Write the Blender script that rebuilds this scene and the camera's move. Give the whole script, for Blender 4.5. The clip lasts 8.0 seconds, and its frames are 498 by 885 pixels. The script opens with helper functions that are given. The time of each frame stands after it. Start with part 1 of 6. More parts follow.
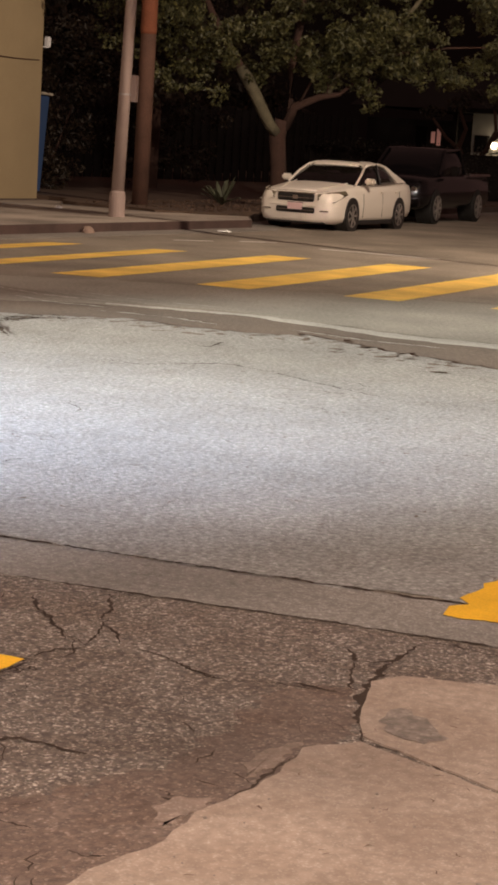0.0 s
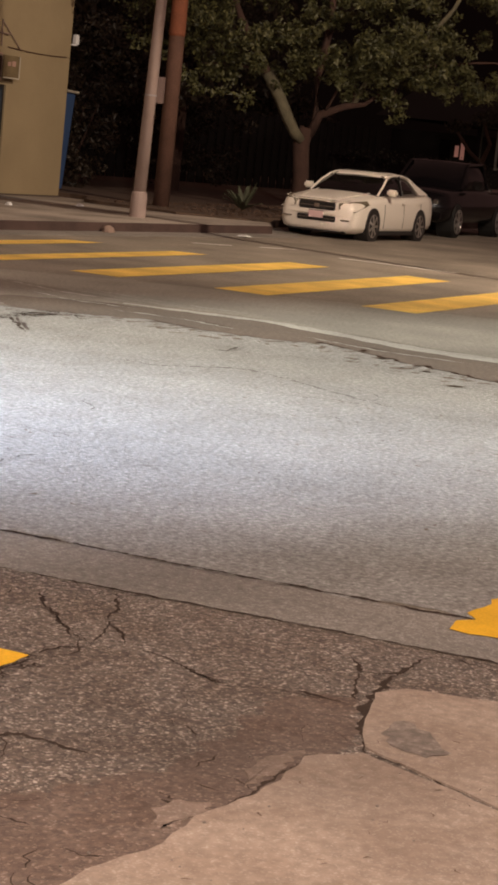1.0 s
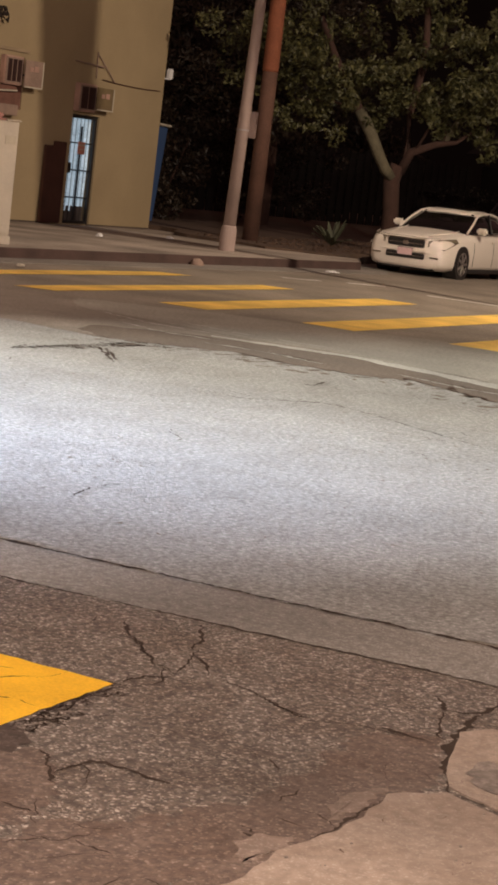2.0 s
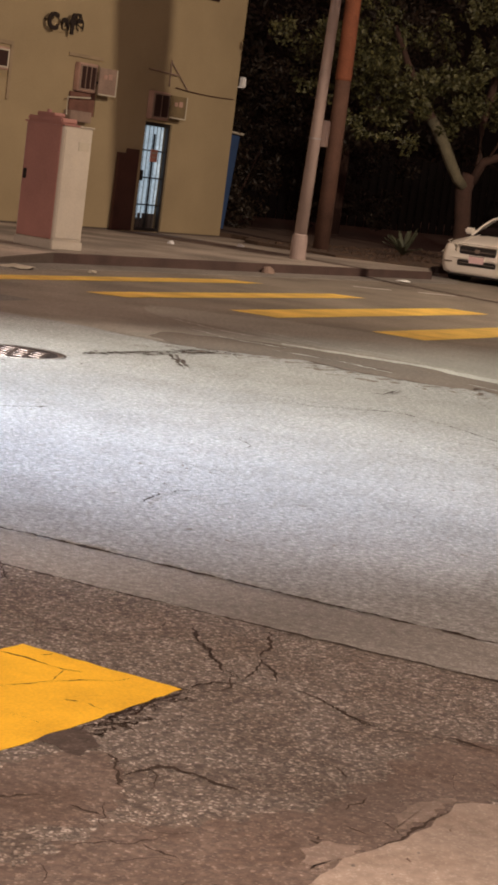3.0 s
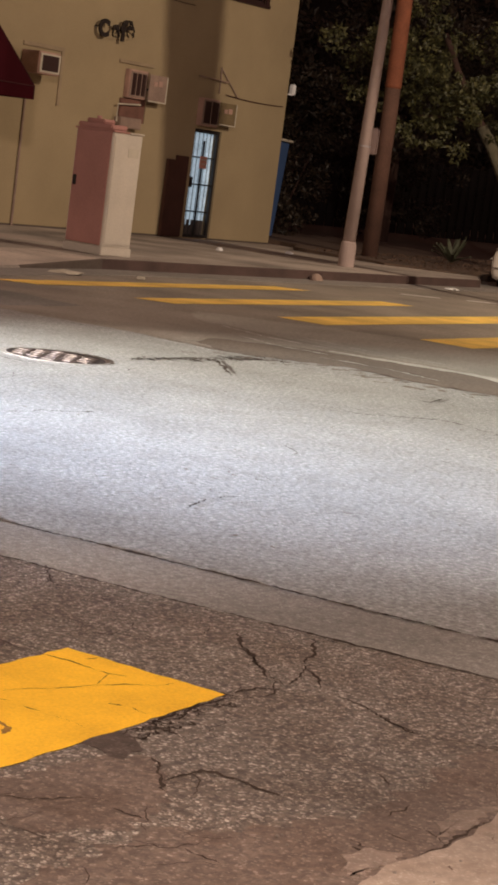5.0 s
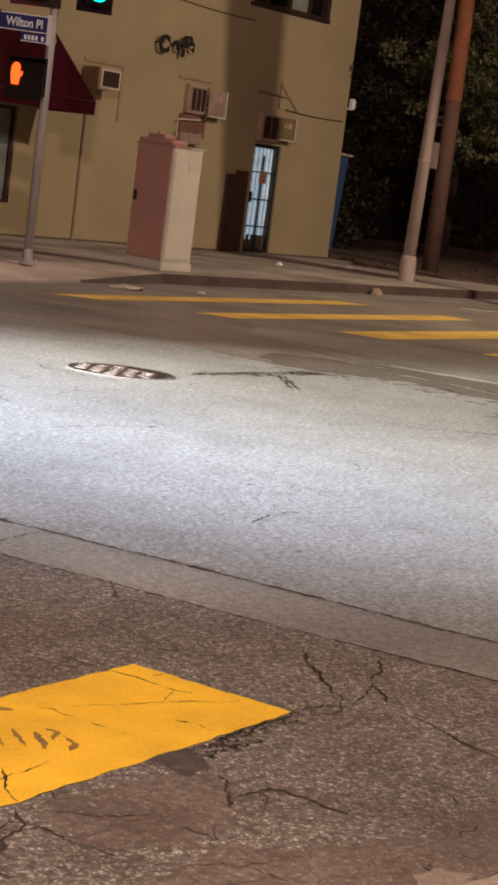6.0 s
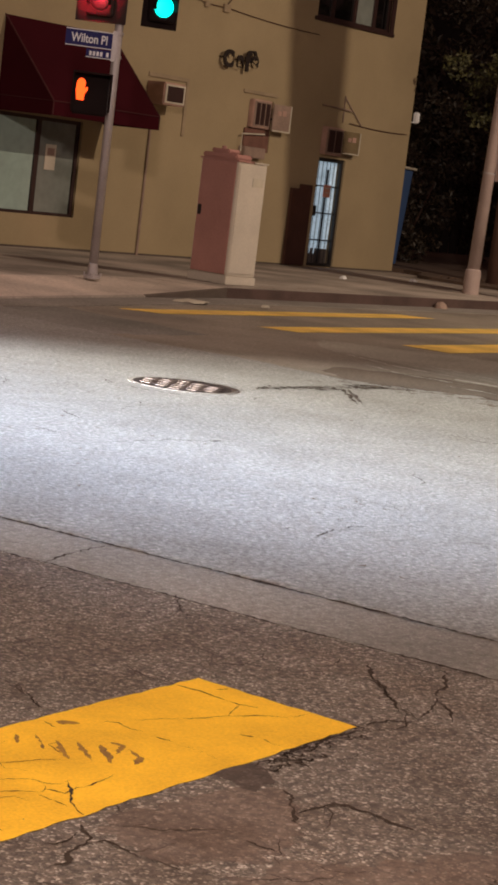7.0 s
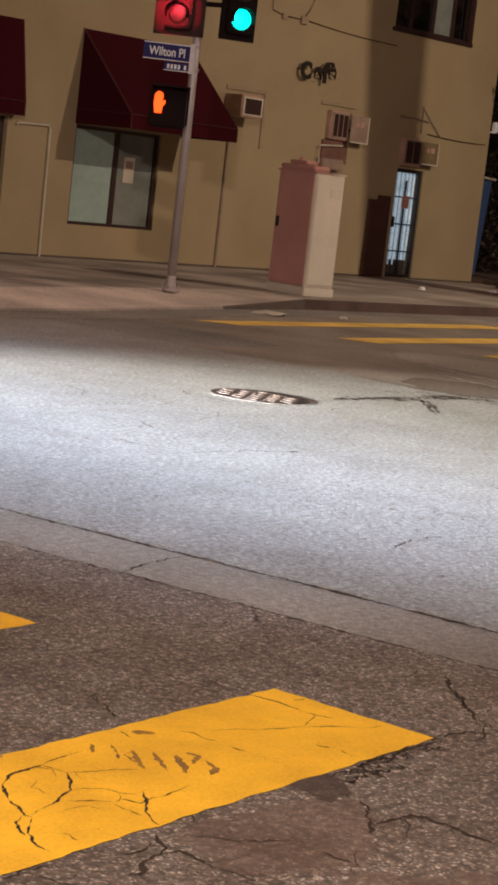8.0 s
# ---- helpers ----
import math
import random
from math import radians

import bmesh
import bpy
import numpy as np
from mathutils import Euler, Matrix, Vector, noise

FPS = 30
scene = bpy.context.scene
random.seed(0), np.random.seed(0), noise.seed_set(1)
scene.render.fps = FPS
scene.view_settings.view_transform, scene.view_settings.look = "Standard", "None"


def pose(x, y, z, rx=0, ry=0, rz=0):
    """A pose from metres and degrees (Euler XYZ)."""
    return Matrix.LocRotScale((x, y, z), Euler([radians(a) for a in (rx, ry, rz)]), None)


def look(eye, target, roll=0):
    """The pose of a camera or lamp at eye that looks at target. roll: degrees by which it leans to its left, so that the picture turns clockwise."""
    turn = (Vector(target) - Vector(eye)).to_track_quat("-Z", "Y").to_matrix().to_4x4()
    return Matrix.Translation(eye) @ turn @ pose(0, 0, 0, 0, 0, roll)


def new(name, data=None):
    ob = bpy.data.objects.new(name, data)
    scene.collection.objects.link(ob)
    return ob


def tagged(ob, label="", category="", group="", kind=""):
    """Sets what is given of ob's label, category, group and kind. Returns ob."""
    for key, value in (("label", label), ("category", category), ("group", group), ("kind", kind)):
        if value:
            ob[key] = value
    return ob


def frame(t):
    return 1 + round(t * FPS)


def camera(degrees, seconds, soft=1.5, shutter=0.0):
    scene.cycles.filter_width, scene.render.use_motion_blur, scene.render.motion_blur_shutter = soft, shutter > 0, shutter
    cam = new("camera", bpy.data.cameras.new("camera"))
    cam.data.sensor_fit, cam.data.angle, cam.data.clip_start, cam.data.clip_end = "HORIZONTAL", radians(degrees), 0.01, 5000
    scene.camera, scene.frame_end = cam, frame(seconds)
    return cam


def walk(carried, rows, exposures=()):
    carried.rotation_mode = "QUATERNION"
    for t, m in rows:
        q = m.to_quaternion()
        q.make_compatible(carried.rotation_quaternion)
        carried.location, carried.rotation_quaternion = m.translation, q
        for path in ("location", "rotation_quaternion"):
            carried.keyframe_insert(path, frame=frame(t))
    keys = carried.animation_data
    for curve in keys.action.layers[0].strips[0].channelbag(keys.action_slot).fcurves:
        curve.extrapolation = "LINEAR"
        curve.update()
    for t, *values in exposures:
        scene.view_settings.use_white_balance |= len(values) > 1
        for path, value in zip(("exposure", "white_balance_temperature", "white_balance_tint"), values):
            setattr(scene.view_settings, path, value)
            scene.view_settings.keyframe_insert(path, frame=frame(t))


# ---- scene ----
cam = camera(15.2, 8.0, soft=3.2)
PATH = [
    (0, (-0.347, 0.032, 1.639), (1.393, 0.962, 1.316), 3.5),
    (0.5, (-0.347, 0.044, 1.635), (1.393, 0.977, 1.319), 4.4),
    (1, (-0.343, 0.048, 1.635), (1.393, 0.989, 1.317), 5.9),
    (1.5, (-0.35, 0.053, 1.632), (1.368, 1.029, 1.325), 6.8),
    (2, (-0.345, 0.071, 1.625), (1.349, 1.094, 1.334), 6.9),
    (2.2, (-0.351, 0.077, 1.624), (1.328, 1.125, 1.337), 6.9),
    (3.5, (-0.356, 0.07, 1.62), (1.294, 1.16, 1.327), 7.3),
    (4, (-0.364, 0.059, 1.621), (1.28, 1.159, 1.328), 7.3),
    (5.5, (-0.359, 0.077, 1.621), (1.252, 1.227, 1.334), 7.5),
    (6, (-0.36, 0.099, 1.62), (1.23, 1.279, 1.337), 7.3),
    (6.5, (-0.357, 0.107, 1.618), (1.211, 1.316, 1.338), 7.1),
    (7, (-0.369, 0.095, 1.625), (1.178, 1.33, 1.348), 7.0),
    (7.5, (-0.357, 0.093, 1.621), (1.162, 1.364, 1.344), 6.9),
    (8, (-0.342, 0.1, 1.613), (1.151, 1.402, 1.339), 6.5),
]
walk(cam, [(t, look(eye, target, roll)) for t, eye, target, roll in PATH], exposures=((0, 2.04), (4, 2.0), (6, 1.93), (8, 1.82)))

# ---- world and lights ----
world = bpy.data.worlds.new("night_sky")
scene.world = world
world.use_nodes = True
wn = world.node_tree.nodes["Background"]
wn.inputs[0].default_value = (1.0, 0.50, 0.42, 1)
wn.inputs[1].default_value = 0.021


def lamp(name, kind, energy, colour, m, size=0.2, angle=60, blend=0.5):
    d = bpy.data.lights.new(name, kind)
    d.energy, d.color = energy, colour
    d.shadow_soft_size = size
    if kind == "SPOT":
        d.spot_size, d.spot_blend = radians(angle), blend
    ob = new(name, d)
    ob.matrix_world = m
    return ob


# unseen street lamp over the side street, lights the facade; second one assumed over the near corner
lamp("unseen_overhead_spot", "SPOT", 1560, (1.0, 0.79, 0.60), look((24.3, 5.6, 9.6), (28.5, 13.0, 0.0)), 0.035, 138, 1.0)
lamp("unseen_overhead_spot", "SPOT", 2450, (1.0, 0.79, 0.67), look((-3.0, -2.5, 9.0), (4.0, 4.0, 0)), 0.25, 130, 0.7)
# unseen low beams inferred from the lit road, no vehicle built: a cold near beam and a warmer one that reaches further
BEAMS = ((12.8, 385000, (0.62, 0.74, 1.0), 0.0045, (-0.0440, 0.0), -0.0515, 7.6, 25), (14.4, 242000, (0.98, 0.955, 0.84), 0.0045, (-0.0524, -0.104), -0.0475, 7.6, 32))
for hy, watts, tint, size, cut, low, aim, cone in BEAMS:
    lamp("head_lamp_source", "SPOT", watts, tint, look((-18.0, hy, 1.2), (13.0, aim, 0.0)), size, cone, 1.0)
# spot added over the corner of the crossing to brighten its ramp and road
lamp("unseen_overhead_spot", "SPOT", 230, (1.0, 0.72, 0.60), look((12.5, 13.0, 9.0), (12.8, 14.2, 0.0)), 0.2, 92, 1.0)
# red spot added before the signal head to redden its housing
lamp("added_red_spot", "SPOT", 120, (1.0, 0.03, 0.05), look((15.80, 16.38, 3.95), (16.56, 16.85, 3.66)), 0.06, 36, 0.6)

# ---- materials ----


def mat(name, colour, rough=0.8, metal=0.0, var=0.25, scale=3.0, fine=60.0, bump=0.25, tint=None, spec=0.5, random_obj=0.0):
    m = bpy.data.materials.new(name)
    m.use_nodes = True
    nt = m.node_tree
    nd, ln = nt.nodes, nt.links
    p = nd["Principled BSDF"]
    p.inputs["Roughness"].default_value = rough
    p.inputs["Metallic"].default_value = metal
    p.inputs["Specular IOR Level"].default_value = spec
    co = nd.new("ShaderNodeTexCoord")
    n1 = nd.new("ShaderNodeTexNoise")
    n1.inputs["Scale"].default_value, n1.inputs["Detail"].default_value = scale, 6
    n2 = nd.new("ShaderNodeTexNoise")
    n2.inputs["Scale"].default_value, n2.inputs["Detail"].default_value = fine, 4
    ln.new(co.outputs["Object"], n1.inputs["Vector"])
    ln.new(co.outputs["Object"], n2.inputs["Vector"])
    add = nd.new("ShaderNodeMath")
    add.operation = "MULTIPLY_ADD"
    ln.new(n2.outputs["Fac"], add.inputs[0])
    add.inputs[1].default_value = 0.5
    half = nd.new("ShaderNodeMath")
    half.operation = "MULTIPLY"
    half.inputs[1].default_value = 0.75
    ln.new(n1.outputs["Fac"], half.inputs[0])
    ln.new(half.outputs[0], add.inputs[2])
    ramp = nd.new("ShaderNodeValToRGB")
    other = tint or tuple(c * 0.5 for c in colour)
    lo = tuple(c * (1 - var) + o * var for c, o in zip(colour, other))
    hi = tuple(min(1, c * (1 + 0.4 * var)) for c in colour)
    ramp.color_ramp.elements[0].position, ramp.color_ramp.elements[1].position = 0.4, 0.8
    ramp.color_ramp.elements[0].color, ramp.color_ramp.elements[1].color = (*lo, 1), (*hi, 1)
    ln.new(add.outputs[0], ramp.inputs[0])
    out = ramp.outputs[0]
    if random_obj:
        info = nd.new("ShaderNodeObjectInfo")
        hsv = nd.new("ShaderNodeHueSaturation")
        mr = nd.new("ShaderNodeMapRange")
        mr.inputs[3].default_value, mr.inputs[4].default_value = 1 - random_obj, 1 + random_obj
        ln.new(info.outputs["Random"], mr.inputs[0])
        ln.new(mr.outputs[0], hsv.inputs["Value"])
        ln.new(out, hsv.inputs["Color"])
        out = hsv.outputs[0]
    ln.new(out, p.inputs["Base Color"])
    if bump:
        b = nd.new("ShaderNodeBump")
        b.inputs["Strength"].default_value, b.inputs["Distance"].default_value = bump, 0.01
        ln.new(n2.outputs["Fac"], b.inputs["Height"])
        ln.new(b.outputs[0], p.inputs["Normal"])
    return m


def asphalt(name, base, stone, stone_size=90.0, amount=0.5, stain=0.35, bump=0.6, rough=0.85, grain=0.3, blot=26.0, smudge=0.0):
    """Bitumen with pale aggregate, worn patches and stains."""
    m = bpy.data.materials.new(name)
    m.use_nodes = True
    nt = m.node_tree
    nd, ln = nt.nodes, nt.links
    p = nd["Principled BSDF"]
    p.inputs["Roughness"].default_value = rough
    geo = nd.new("ShaderNodeNewGeometry")
    v = nd.new("ShaderNodeTexVoronoi")
    v.inputs["Scale"].default_value = stone_size
    ln.new(geo.outputs["Position"], v.inputs["Vector"])
    n = nd.new("ShaderNodeTexNoise")
    n.inputs["Scale"].default_value, n.inputs["Detail"].default_value = blot, 8
    ln.new(geo.outputs["Position"], n.inputs["Vector"])
    big = nd.new("ShaderNodeTexNoise")
    big.inputs["Scale"].default_value, big.inputs["Detail"].default_value = 0.7, 5
    ln.new(geo.outputs["Position"], big.inputs["Vector"])
    sep = nd.new("ShaderNodeSeparateColor")
    ln.new(v.outputs["Color"], sep.inputs[0])
    r1 = nd.new("ShaderNodeValToRGB")
    r1.color_ramp.elements[0].position, r1.color_ramp.elements[1].position = 1 - amount, 1.0
    r1.color_ramp.elements[0].color, r1.color_ramp.elements[1].color = (*base, 1), (*stone, 1)
    ln.new(sep.outputs[0], r1.inputs[0])
    r2 = nd.new("ShaderNodeValToRGB")
    r2.color_ramp.elements[0].position, r2.color_ramp.elements[1].position = 0.35, 0.66
    a = 1 - stain
    r2.color_ramp.elements[0].color, r2.color_ramp.elements[1].color = (a, a, a, 1), (1.1, 1.1, 1.1, 1)
    ln.new(big.outputs["Fac"], r2.inputs[0])
    r3 = nd.new("ShaderNodeValToRGB")
    r3.color_ramp.elements[0].position, r3.color_ramp.elements[1].position = 0.36, 0.64
    r3.color_ramp.elements[0].color, r3.color_ramp.elements[1].color = (1 - grain, 1 - grain, 1 - grain, 1), (1 + 0.6 * grain, 1 + 0.6 * grain, 1 + 0.6 * grain, 1)
    ln.new(n.outputs["Fac"], r3.inputs[0])
    m1 = nd.new("ShaderNodeMix")
    m1.data_type, m1.blend_type = "RGBA", "MULTIPLY"
    m1.inputs[0].default_value = 1
    ln.new(r1.outputs[0], m1.inputs[6])
    ln.new(r2.outputs[0], m1.inputs[7])
    m2 = nd.new("ShaderNodeMix")
    m2.data_type, m2.blend_type = "RGBA", "MULTIPLY"
    m2.inputs[0].default_value = 1
    ln.new(m1.outputs[2], m2.inputs[6])
    ln.new(r3.outputs[0], m2.inputs[7])
    out = m2.outputs[2]
    if smudge:
        mid = nd.new("ShaderNodeTexNoise")
        mid.inputs["Scale"].default_value, mid.inputs["Detail"].default_value, mid.inputs["Distortion"].default_value = 3.4, 7, 0.6
        ln.new(geo.outputs["Position"], mid.inputs["Vector"])
        r4 = nd.new("ShaderNodeValToRGB")
        r4.color_ramp.elements[0].position, r4.color_ramp.elements[1].position = 0.38, 0.56
        r4.color_ramp.elements[0].color, r4.color_ramp.elements[1].color = (1 - 0.8 * smudge, 1 - smudge, 1 - 1.15 * smudge, 1), (1.04, 1.04, 1.04, 1)
        ln.new(mid.outputs["Fac"], r4.inputs[0])
        m3 = nd.new("ShaderNodeMix")
        m3.data_type, m3.blend_type = "RGBA", "MULTIPLY"
        m3.inputs[0].default_value = 1
        ln.new(out, m3.inputs[6])
        ln.new(r4.outputs[0], m3.inputs[7])
        out = m3.outputs[2]
    ln.new(out, p.inputs["Base Color"])
    ad = nd.new("ShaderNodeMath")
    ad.operation = "SUBTRACT"
    ln.new(n.outputs["Fac"], ad.inputs[0])
    ln.new(v.outputs["Distance"], ad.inputs[1])
    b = nd.new("ShaderNodeBump")
    b.inputs["Strength"].default_value, b.inputs["Distance"].default_value = bump, 0.008
    ln.new(ad.outputs[0], b.inputs["Height"])
    ln.new(b.outputs[0], p.inputs["Normal"])
    return m


def glow(name, colour, strength):
    m = bpy.data.materials.new(name)
    m.use_nodes = True
    p = m.node_tree.nodes["Principled BSDF"]
    p.inputs["Base Color"].default_value = (*colour, 1)
    p.inputs["Emission Color"].default_value = (*colour, 1)
    p.inputs["Emission Strength"].default_value = strength
    return m


def glass(name, colour=(0.005, 0.004, 0.004), rough=0.05):
    m = bpy.data.materials.new(name)
    m.use_nodes = True
    p = m.node_tree.nodes["Principled BSDF"]
    p.inputs["Base Color"].default_value = (*colour, 1)
    p.inputs["Roughness"].default_value = rough
    p.inputs["Specular IOR Level"].default_value = 0.6
    return m


M_ASPHALT = asphalt("old_asphalt", (0.155, 0.123, 0.101), (0.49, 0.43, 0.368), 126, 0.27, 0.2, 0.7, grain=0.46, blot=34.0, smudge=0.24)
M_ROAD = asphalt("worn_asphalt", (0.235, 0.226, 0.21), (0.37, 0.358, 0.336), 88, 0.5, 0.12, 0.13, grain=0.32, blot=30.0, smudge=0.08)
M_ROADFAR = asphalt("dark_asphalt", (0.25, 0.212, 0.17), (0.345, 0.303, 0.255), 70, 0.4, 0.35, 0.12, grain=0.15)
M_GUTTER = asphalt("gutter_concrete", (0.232, 0.208, 0.182), (0.37, 0.342, 0.31), 130, 0.4, 0.3, 0.12, grain=0.2)
M_PATCH = asphalt("dark_patch", (0.125, 0.088, 0.060), (0.19, 0.142, 0.104), 60, 0.3, 0.25, 0.1, grain=0.2)
M_PALE = asphalt("pale_concrete_band", (0.48, 0.455, 0.40), (0.56, 0.53, 0.48), 80, 0.4, 0.35, 0.1, grain=0.2)
M_BEAMPALE = asphalt("beam_pale_asphalt", (0.30, 0.272, 0.225), (0.39, 0.36, 0.305), 90, 0.4, 0.25, 0.12, grain=0.2)
M_APRON = asphalt("apron_concrete", (0.315, 0.245, 0.193), (0.40, 0.33, 0.27), 160, 0.25, 0.22, 0.12, grain=0.16, smudge=0.12)
M_WALK = asphalt("pavement_concrete", (0.43, 0.37, 0.315), (0.5, 0.44, 0.38), 60, 0.3, 0.5, 0.1, grain=0.15)
M_KERB = mat("kerb_concrete", (0.09, 0.068, 0.055), 0.9, var=0.7, scale=2.2, fine=40, bump=0.4)
M_KERBRED = mat("faded_red_kerb", (0.075, 0.045, 0.038), 0.9, var=0.8, scale=2.5, fine=40, bump=0.4)
M_YELLOW = mat("yellow_road_paint", (0.82, 0.46, 0.028), 0.65, var=0.5, scale=3.5, fine=110, bump=0.15, tint=(0.5, 0.25, 0.02))
M_YELLOWFAR = mat("worn_yellow_paint", (0.84, 0.545, 0.115), 0.7, var=0.55, scale=1.6, fine=50, bump=0.3, tint=(0.2, 0.14, 0.05))
M_WHITEPAINT = mat("worn_white_paint", (0.75, 0.72, 0.67), 0.7, var=0.4, scale=2.0, fine=50, tint=(0.12, 0.11, 0.1))
M_CRACK = mat("crack_dirt", (0.055, 0.040, 0.031), 1.0, var=0.4, scale=8, fine=90, spec=0.1)
M_STUCCO = mat("olive_stucco", (0.335, 0.262, 0.155), 0.95, var=0.3, scale=0.8, fine=70, bump=0.5, tint=(0.20, 0.15, 0.085))
M_SIDE = mat("side_stucco", (0.40, 0.31, 0.17), 0.95, var=0.3, scale=0.8, fine=70, bump=0.5)
M_DARKWOOD = mat("dark_brown_wood", (0.07, 0.028, 0.02), 0.6, var=0.5, scale=3, fine=60)
M_AWNING = mat("maroon_canvas", (0.045, 0.004, 0.008), 0.95, var=0.3, scale=1.2, fine=120, bump=0.3, spec=0.1)
M_AWNTRIM = mat("maroon_canvas_trim", (0.058, 0.010, 0.011), 0.9, var=0.3, fine=120)
M_FRAME = mat("dark_window_frame", (0.035, 0.016, 0.014), 0.45, var=0.3)
M_FROST = mat("whitewashed_glass", (0.32, 0.42, 0.38), 0.25, var=0.35, scale=1.1, fine=8, bump=0.02, tint=(0.2, 0.24, 0.22))
M_FROSTDARK = mat("dim_glass", (0.20, 0.22, 0.20), 0.2, var=0.4, scale=1.3, fine=7, bump=0.02)
M_GLASS = glass("dark_glass")
M_DULLLENS = glass("dull_dark_lens", (0.012, 0.006, 0.006), 0.55)
M_STEEL = mat("galvanised_pole", (0.38, 0.34, 0.34), 0.5, 0.35, var=0.35, scale=2.5, fine=50, bump=0.1)
M_CONCPOLE = mat("painted_pole", (0.36, 0.275, 0.245), 0.75, var=0.35, scale=1.6, fine=70, bump=0.2)
M_WOODRED = mat("red_brown_wood", (0.21, 0.068, 0.032), 0.85, var=0.7, scale=2.5, fine=40, bump=0.7)
M_WOODPOLE = mat("creosote_wood", (0.115, 0.058, 0.040), 0.85, var=0.7, scale=2.0, fine=40, bump=0.7)
M_CABWHITE = mat("cream_cabinet_paint", (0.53, 0.475, 0.40), 0.6, var=0.25, scale=2, fine=50, bump=0.08)
M_CABPINK = mat("redlit_cabinet_paint", (0.41, 0.205, 0.175), 0.7, var=0.35, scale=1.6, fine=50, bump=0.1)
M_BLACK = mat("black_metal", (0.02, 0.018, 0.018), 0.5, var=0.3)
M_SIGNHEAD = mat("signal_housing_paint", (0.014, 0.009, 0.009), 0.9, var=0.3, spec=0.08)
# housing paint made paler on one head so the added red spot shows
M_SIGNPLATE = mat("lifted_signal_paint", (0.036, 0.024, 0.024), 0.9, var=0.3, spec=0.08)
M_BLUE = mat("blue_street_sign", (0.007, 0.006, 0.085), 0.8, var=0.15, bump=0.02)
M_WHITE = mat("white_lettering", (0.78, 0.78, 0.78), 0.5, var=0.08, bump=0.02)
M_LETTER = mat("dark_metal_letter", (0.018, 0.012, 0.01), 0.5, var=0.2)
M_TRIM = mat("painted_trim", (0.31, 0.235, 0.15), 0.8, var=0.4, fine=60)
M_BOARD = mat("weathered_board", (0.27, 0.19, 0.15), 0.85, var=0.5, scale=5, fine=50)
M_PINKBOX = mat("rusty_pink_metal", (0.40, 0.25, 0.20), 0.7, var=0.5, scale=4, fine=60)
M_BLUEBIN = mat("blue_plastic", (0.04, 0.085, 0.20), 0.5, var=0.25, scale=1.5)
M_LINT = mat("pale_pipe_paint", (0.5, 0.45, 0.36), 0.7, var=0.3)
M_DOORBACK = mat("glowing_door_cloth", (0.50, 0.60, 0.66), 0.7, var=0.75, scale=4.0, fine=18, bump=0.1, tint=(0.12, 0.16, 0.2))
dp = M_DOORBACK.node_tree.nodes["Principled BSDF"]
dp.inputs["Emission Color"].default_value, dp.inputs["Emission Strength"].default_value = (0.62, 0.80, 0.95, 1), 0.085  # the cloth itself glows, standing in for a lit room behind
M_RUSTDARK = mat("dim_rusty_panel", (0.10, 0.085, 0.08), 0.7, var=0.5, scale=6, fine=40)
M_REDSIGN = mat("faded_red_notice", (0.58, 0.27, 0.21), 0.6, var=0.3)
# lighter copy of the bark for limbs that catch the light
M_BARKLIT = mat("lit_bark", (0.125, 0.11, 0.07), 0.95, var=0.6, scale=5, fine=30, bump=0.9)
M_BARK = mat("tree_bark", (0.058, 0.030, 0.022), 0.95, var=0.6, scale=4, fine=30, bump=0.9)
M_SOIL = mat("dry_soil", (0.10, 0.065, 0.045), 1.0, var=0.6, scale=2.5, fine=40, bump=0.8)
G_GREEN = glow("green_signal_light", (0.0, 0.95, 0.72), 1.0)
G_RED = glow("red_signal_light", (1.0, 0.03, 0.03), 0.9)
G_ORANGE = glow("orange_signal_light", (1.0, 0.06, 0.002), 0.8)


# ---- mesh helpers ----
def thing(name, m=None, label="", category="", group="", kind=""):
    ob = new(name)
    ob.empty_display_size = 0.2
    if m is not None:
        ob.matrix_world = m
    return tagged(ob, label, category, group, kind)


def part(name, bm, material, parent=None, label="", smooth=False):
    me = bpy.data.meshes.new(name)
    bmesh.ops.recalc_face_normals(bm, faces=bm.faces)
    if smooth:
        for f in bm.faces:
            f.smooth = True
    bm.to_mesh(me)
    bm.free()
    me.materials.append(material)
    ob = new(name, me)
    if parent is not None:
        ob.parent = parent
    if label:
        ob["label"] = label
    return ob


def box(bm, x0, y0, z0, x1, y1, z1, bevel=0.0):
    b = bmesh.new() if bevel else bm
    r = bmesh.ops.create_cube(b, size=1.0)
    for v in r["verts"]:
        v.co = Vector(((x0 + x1) / 2 + v.co.x * (x1 - x0), (y0 + y1) / 2 + v.co.y * (y1 - y0), (z0 + z1) / 2 + v.co.z * (z1 - z0)))
    if bevel:
        bmesh.ops.bevel(b, geom=b.edges[:], offset=bevel, segments=2, affect="EDGES")
        join(bm, b)
    return bm


def join(bm, other):
    me = bpy.data.meshes.new("tmp")
    other.to_mesh(me)
    other.free()
    bm.from_mesh(me)
    bpy.data.meshes.remove(me)


def cubes(*specs, bevel=0.0):
    bm = bmesh.new()
    for s in specs:
        box(bm, *s, bevel=bevel)
    return bm


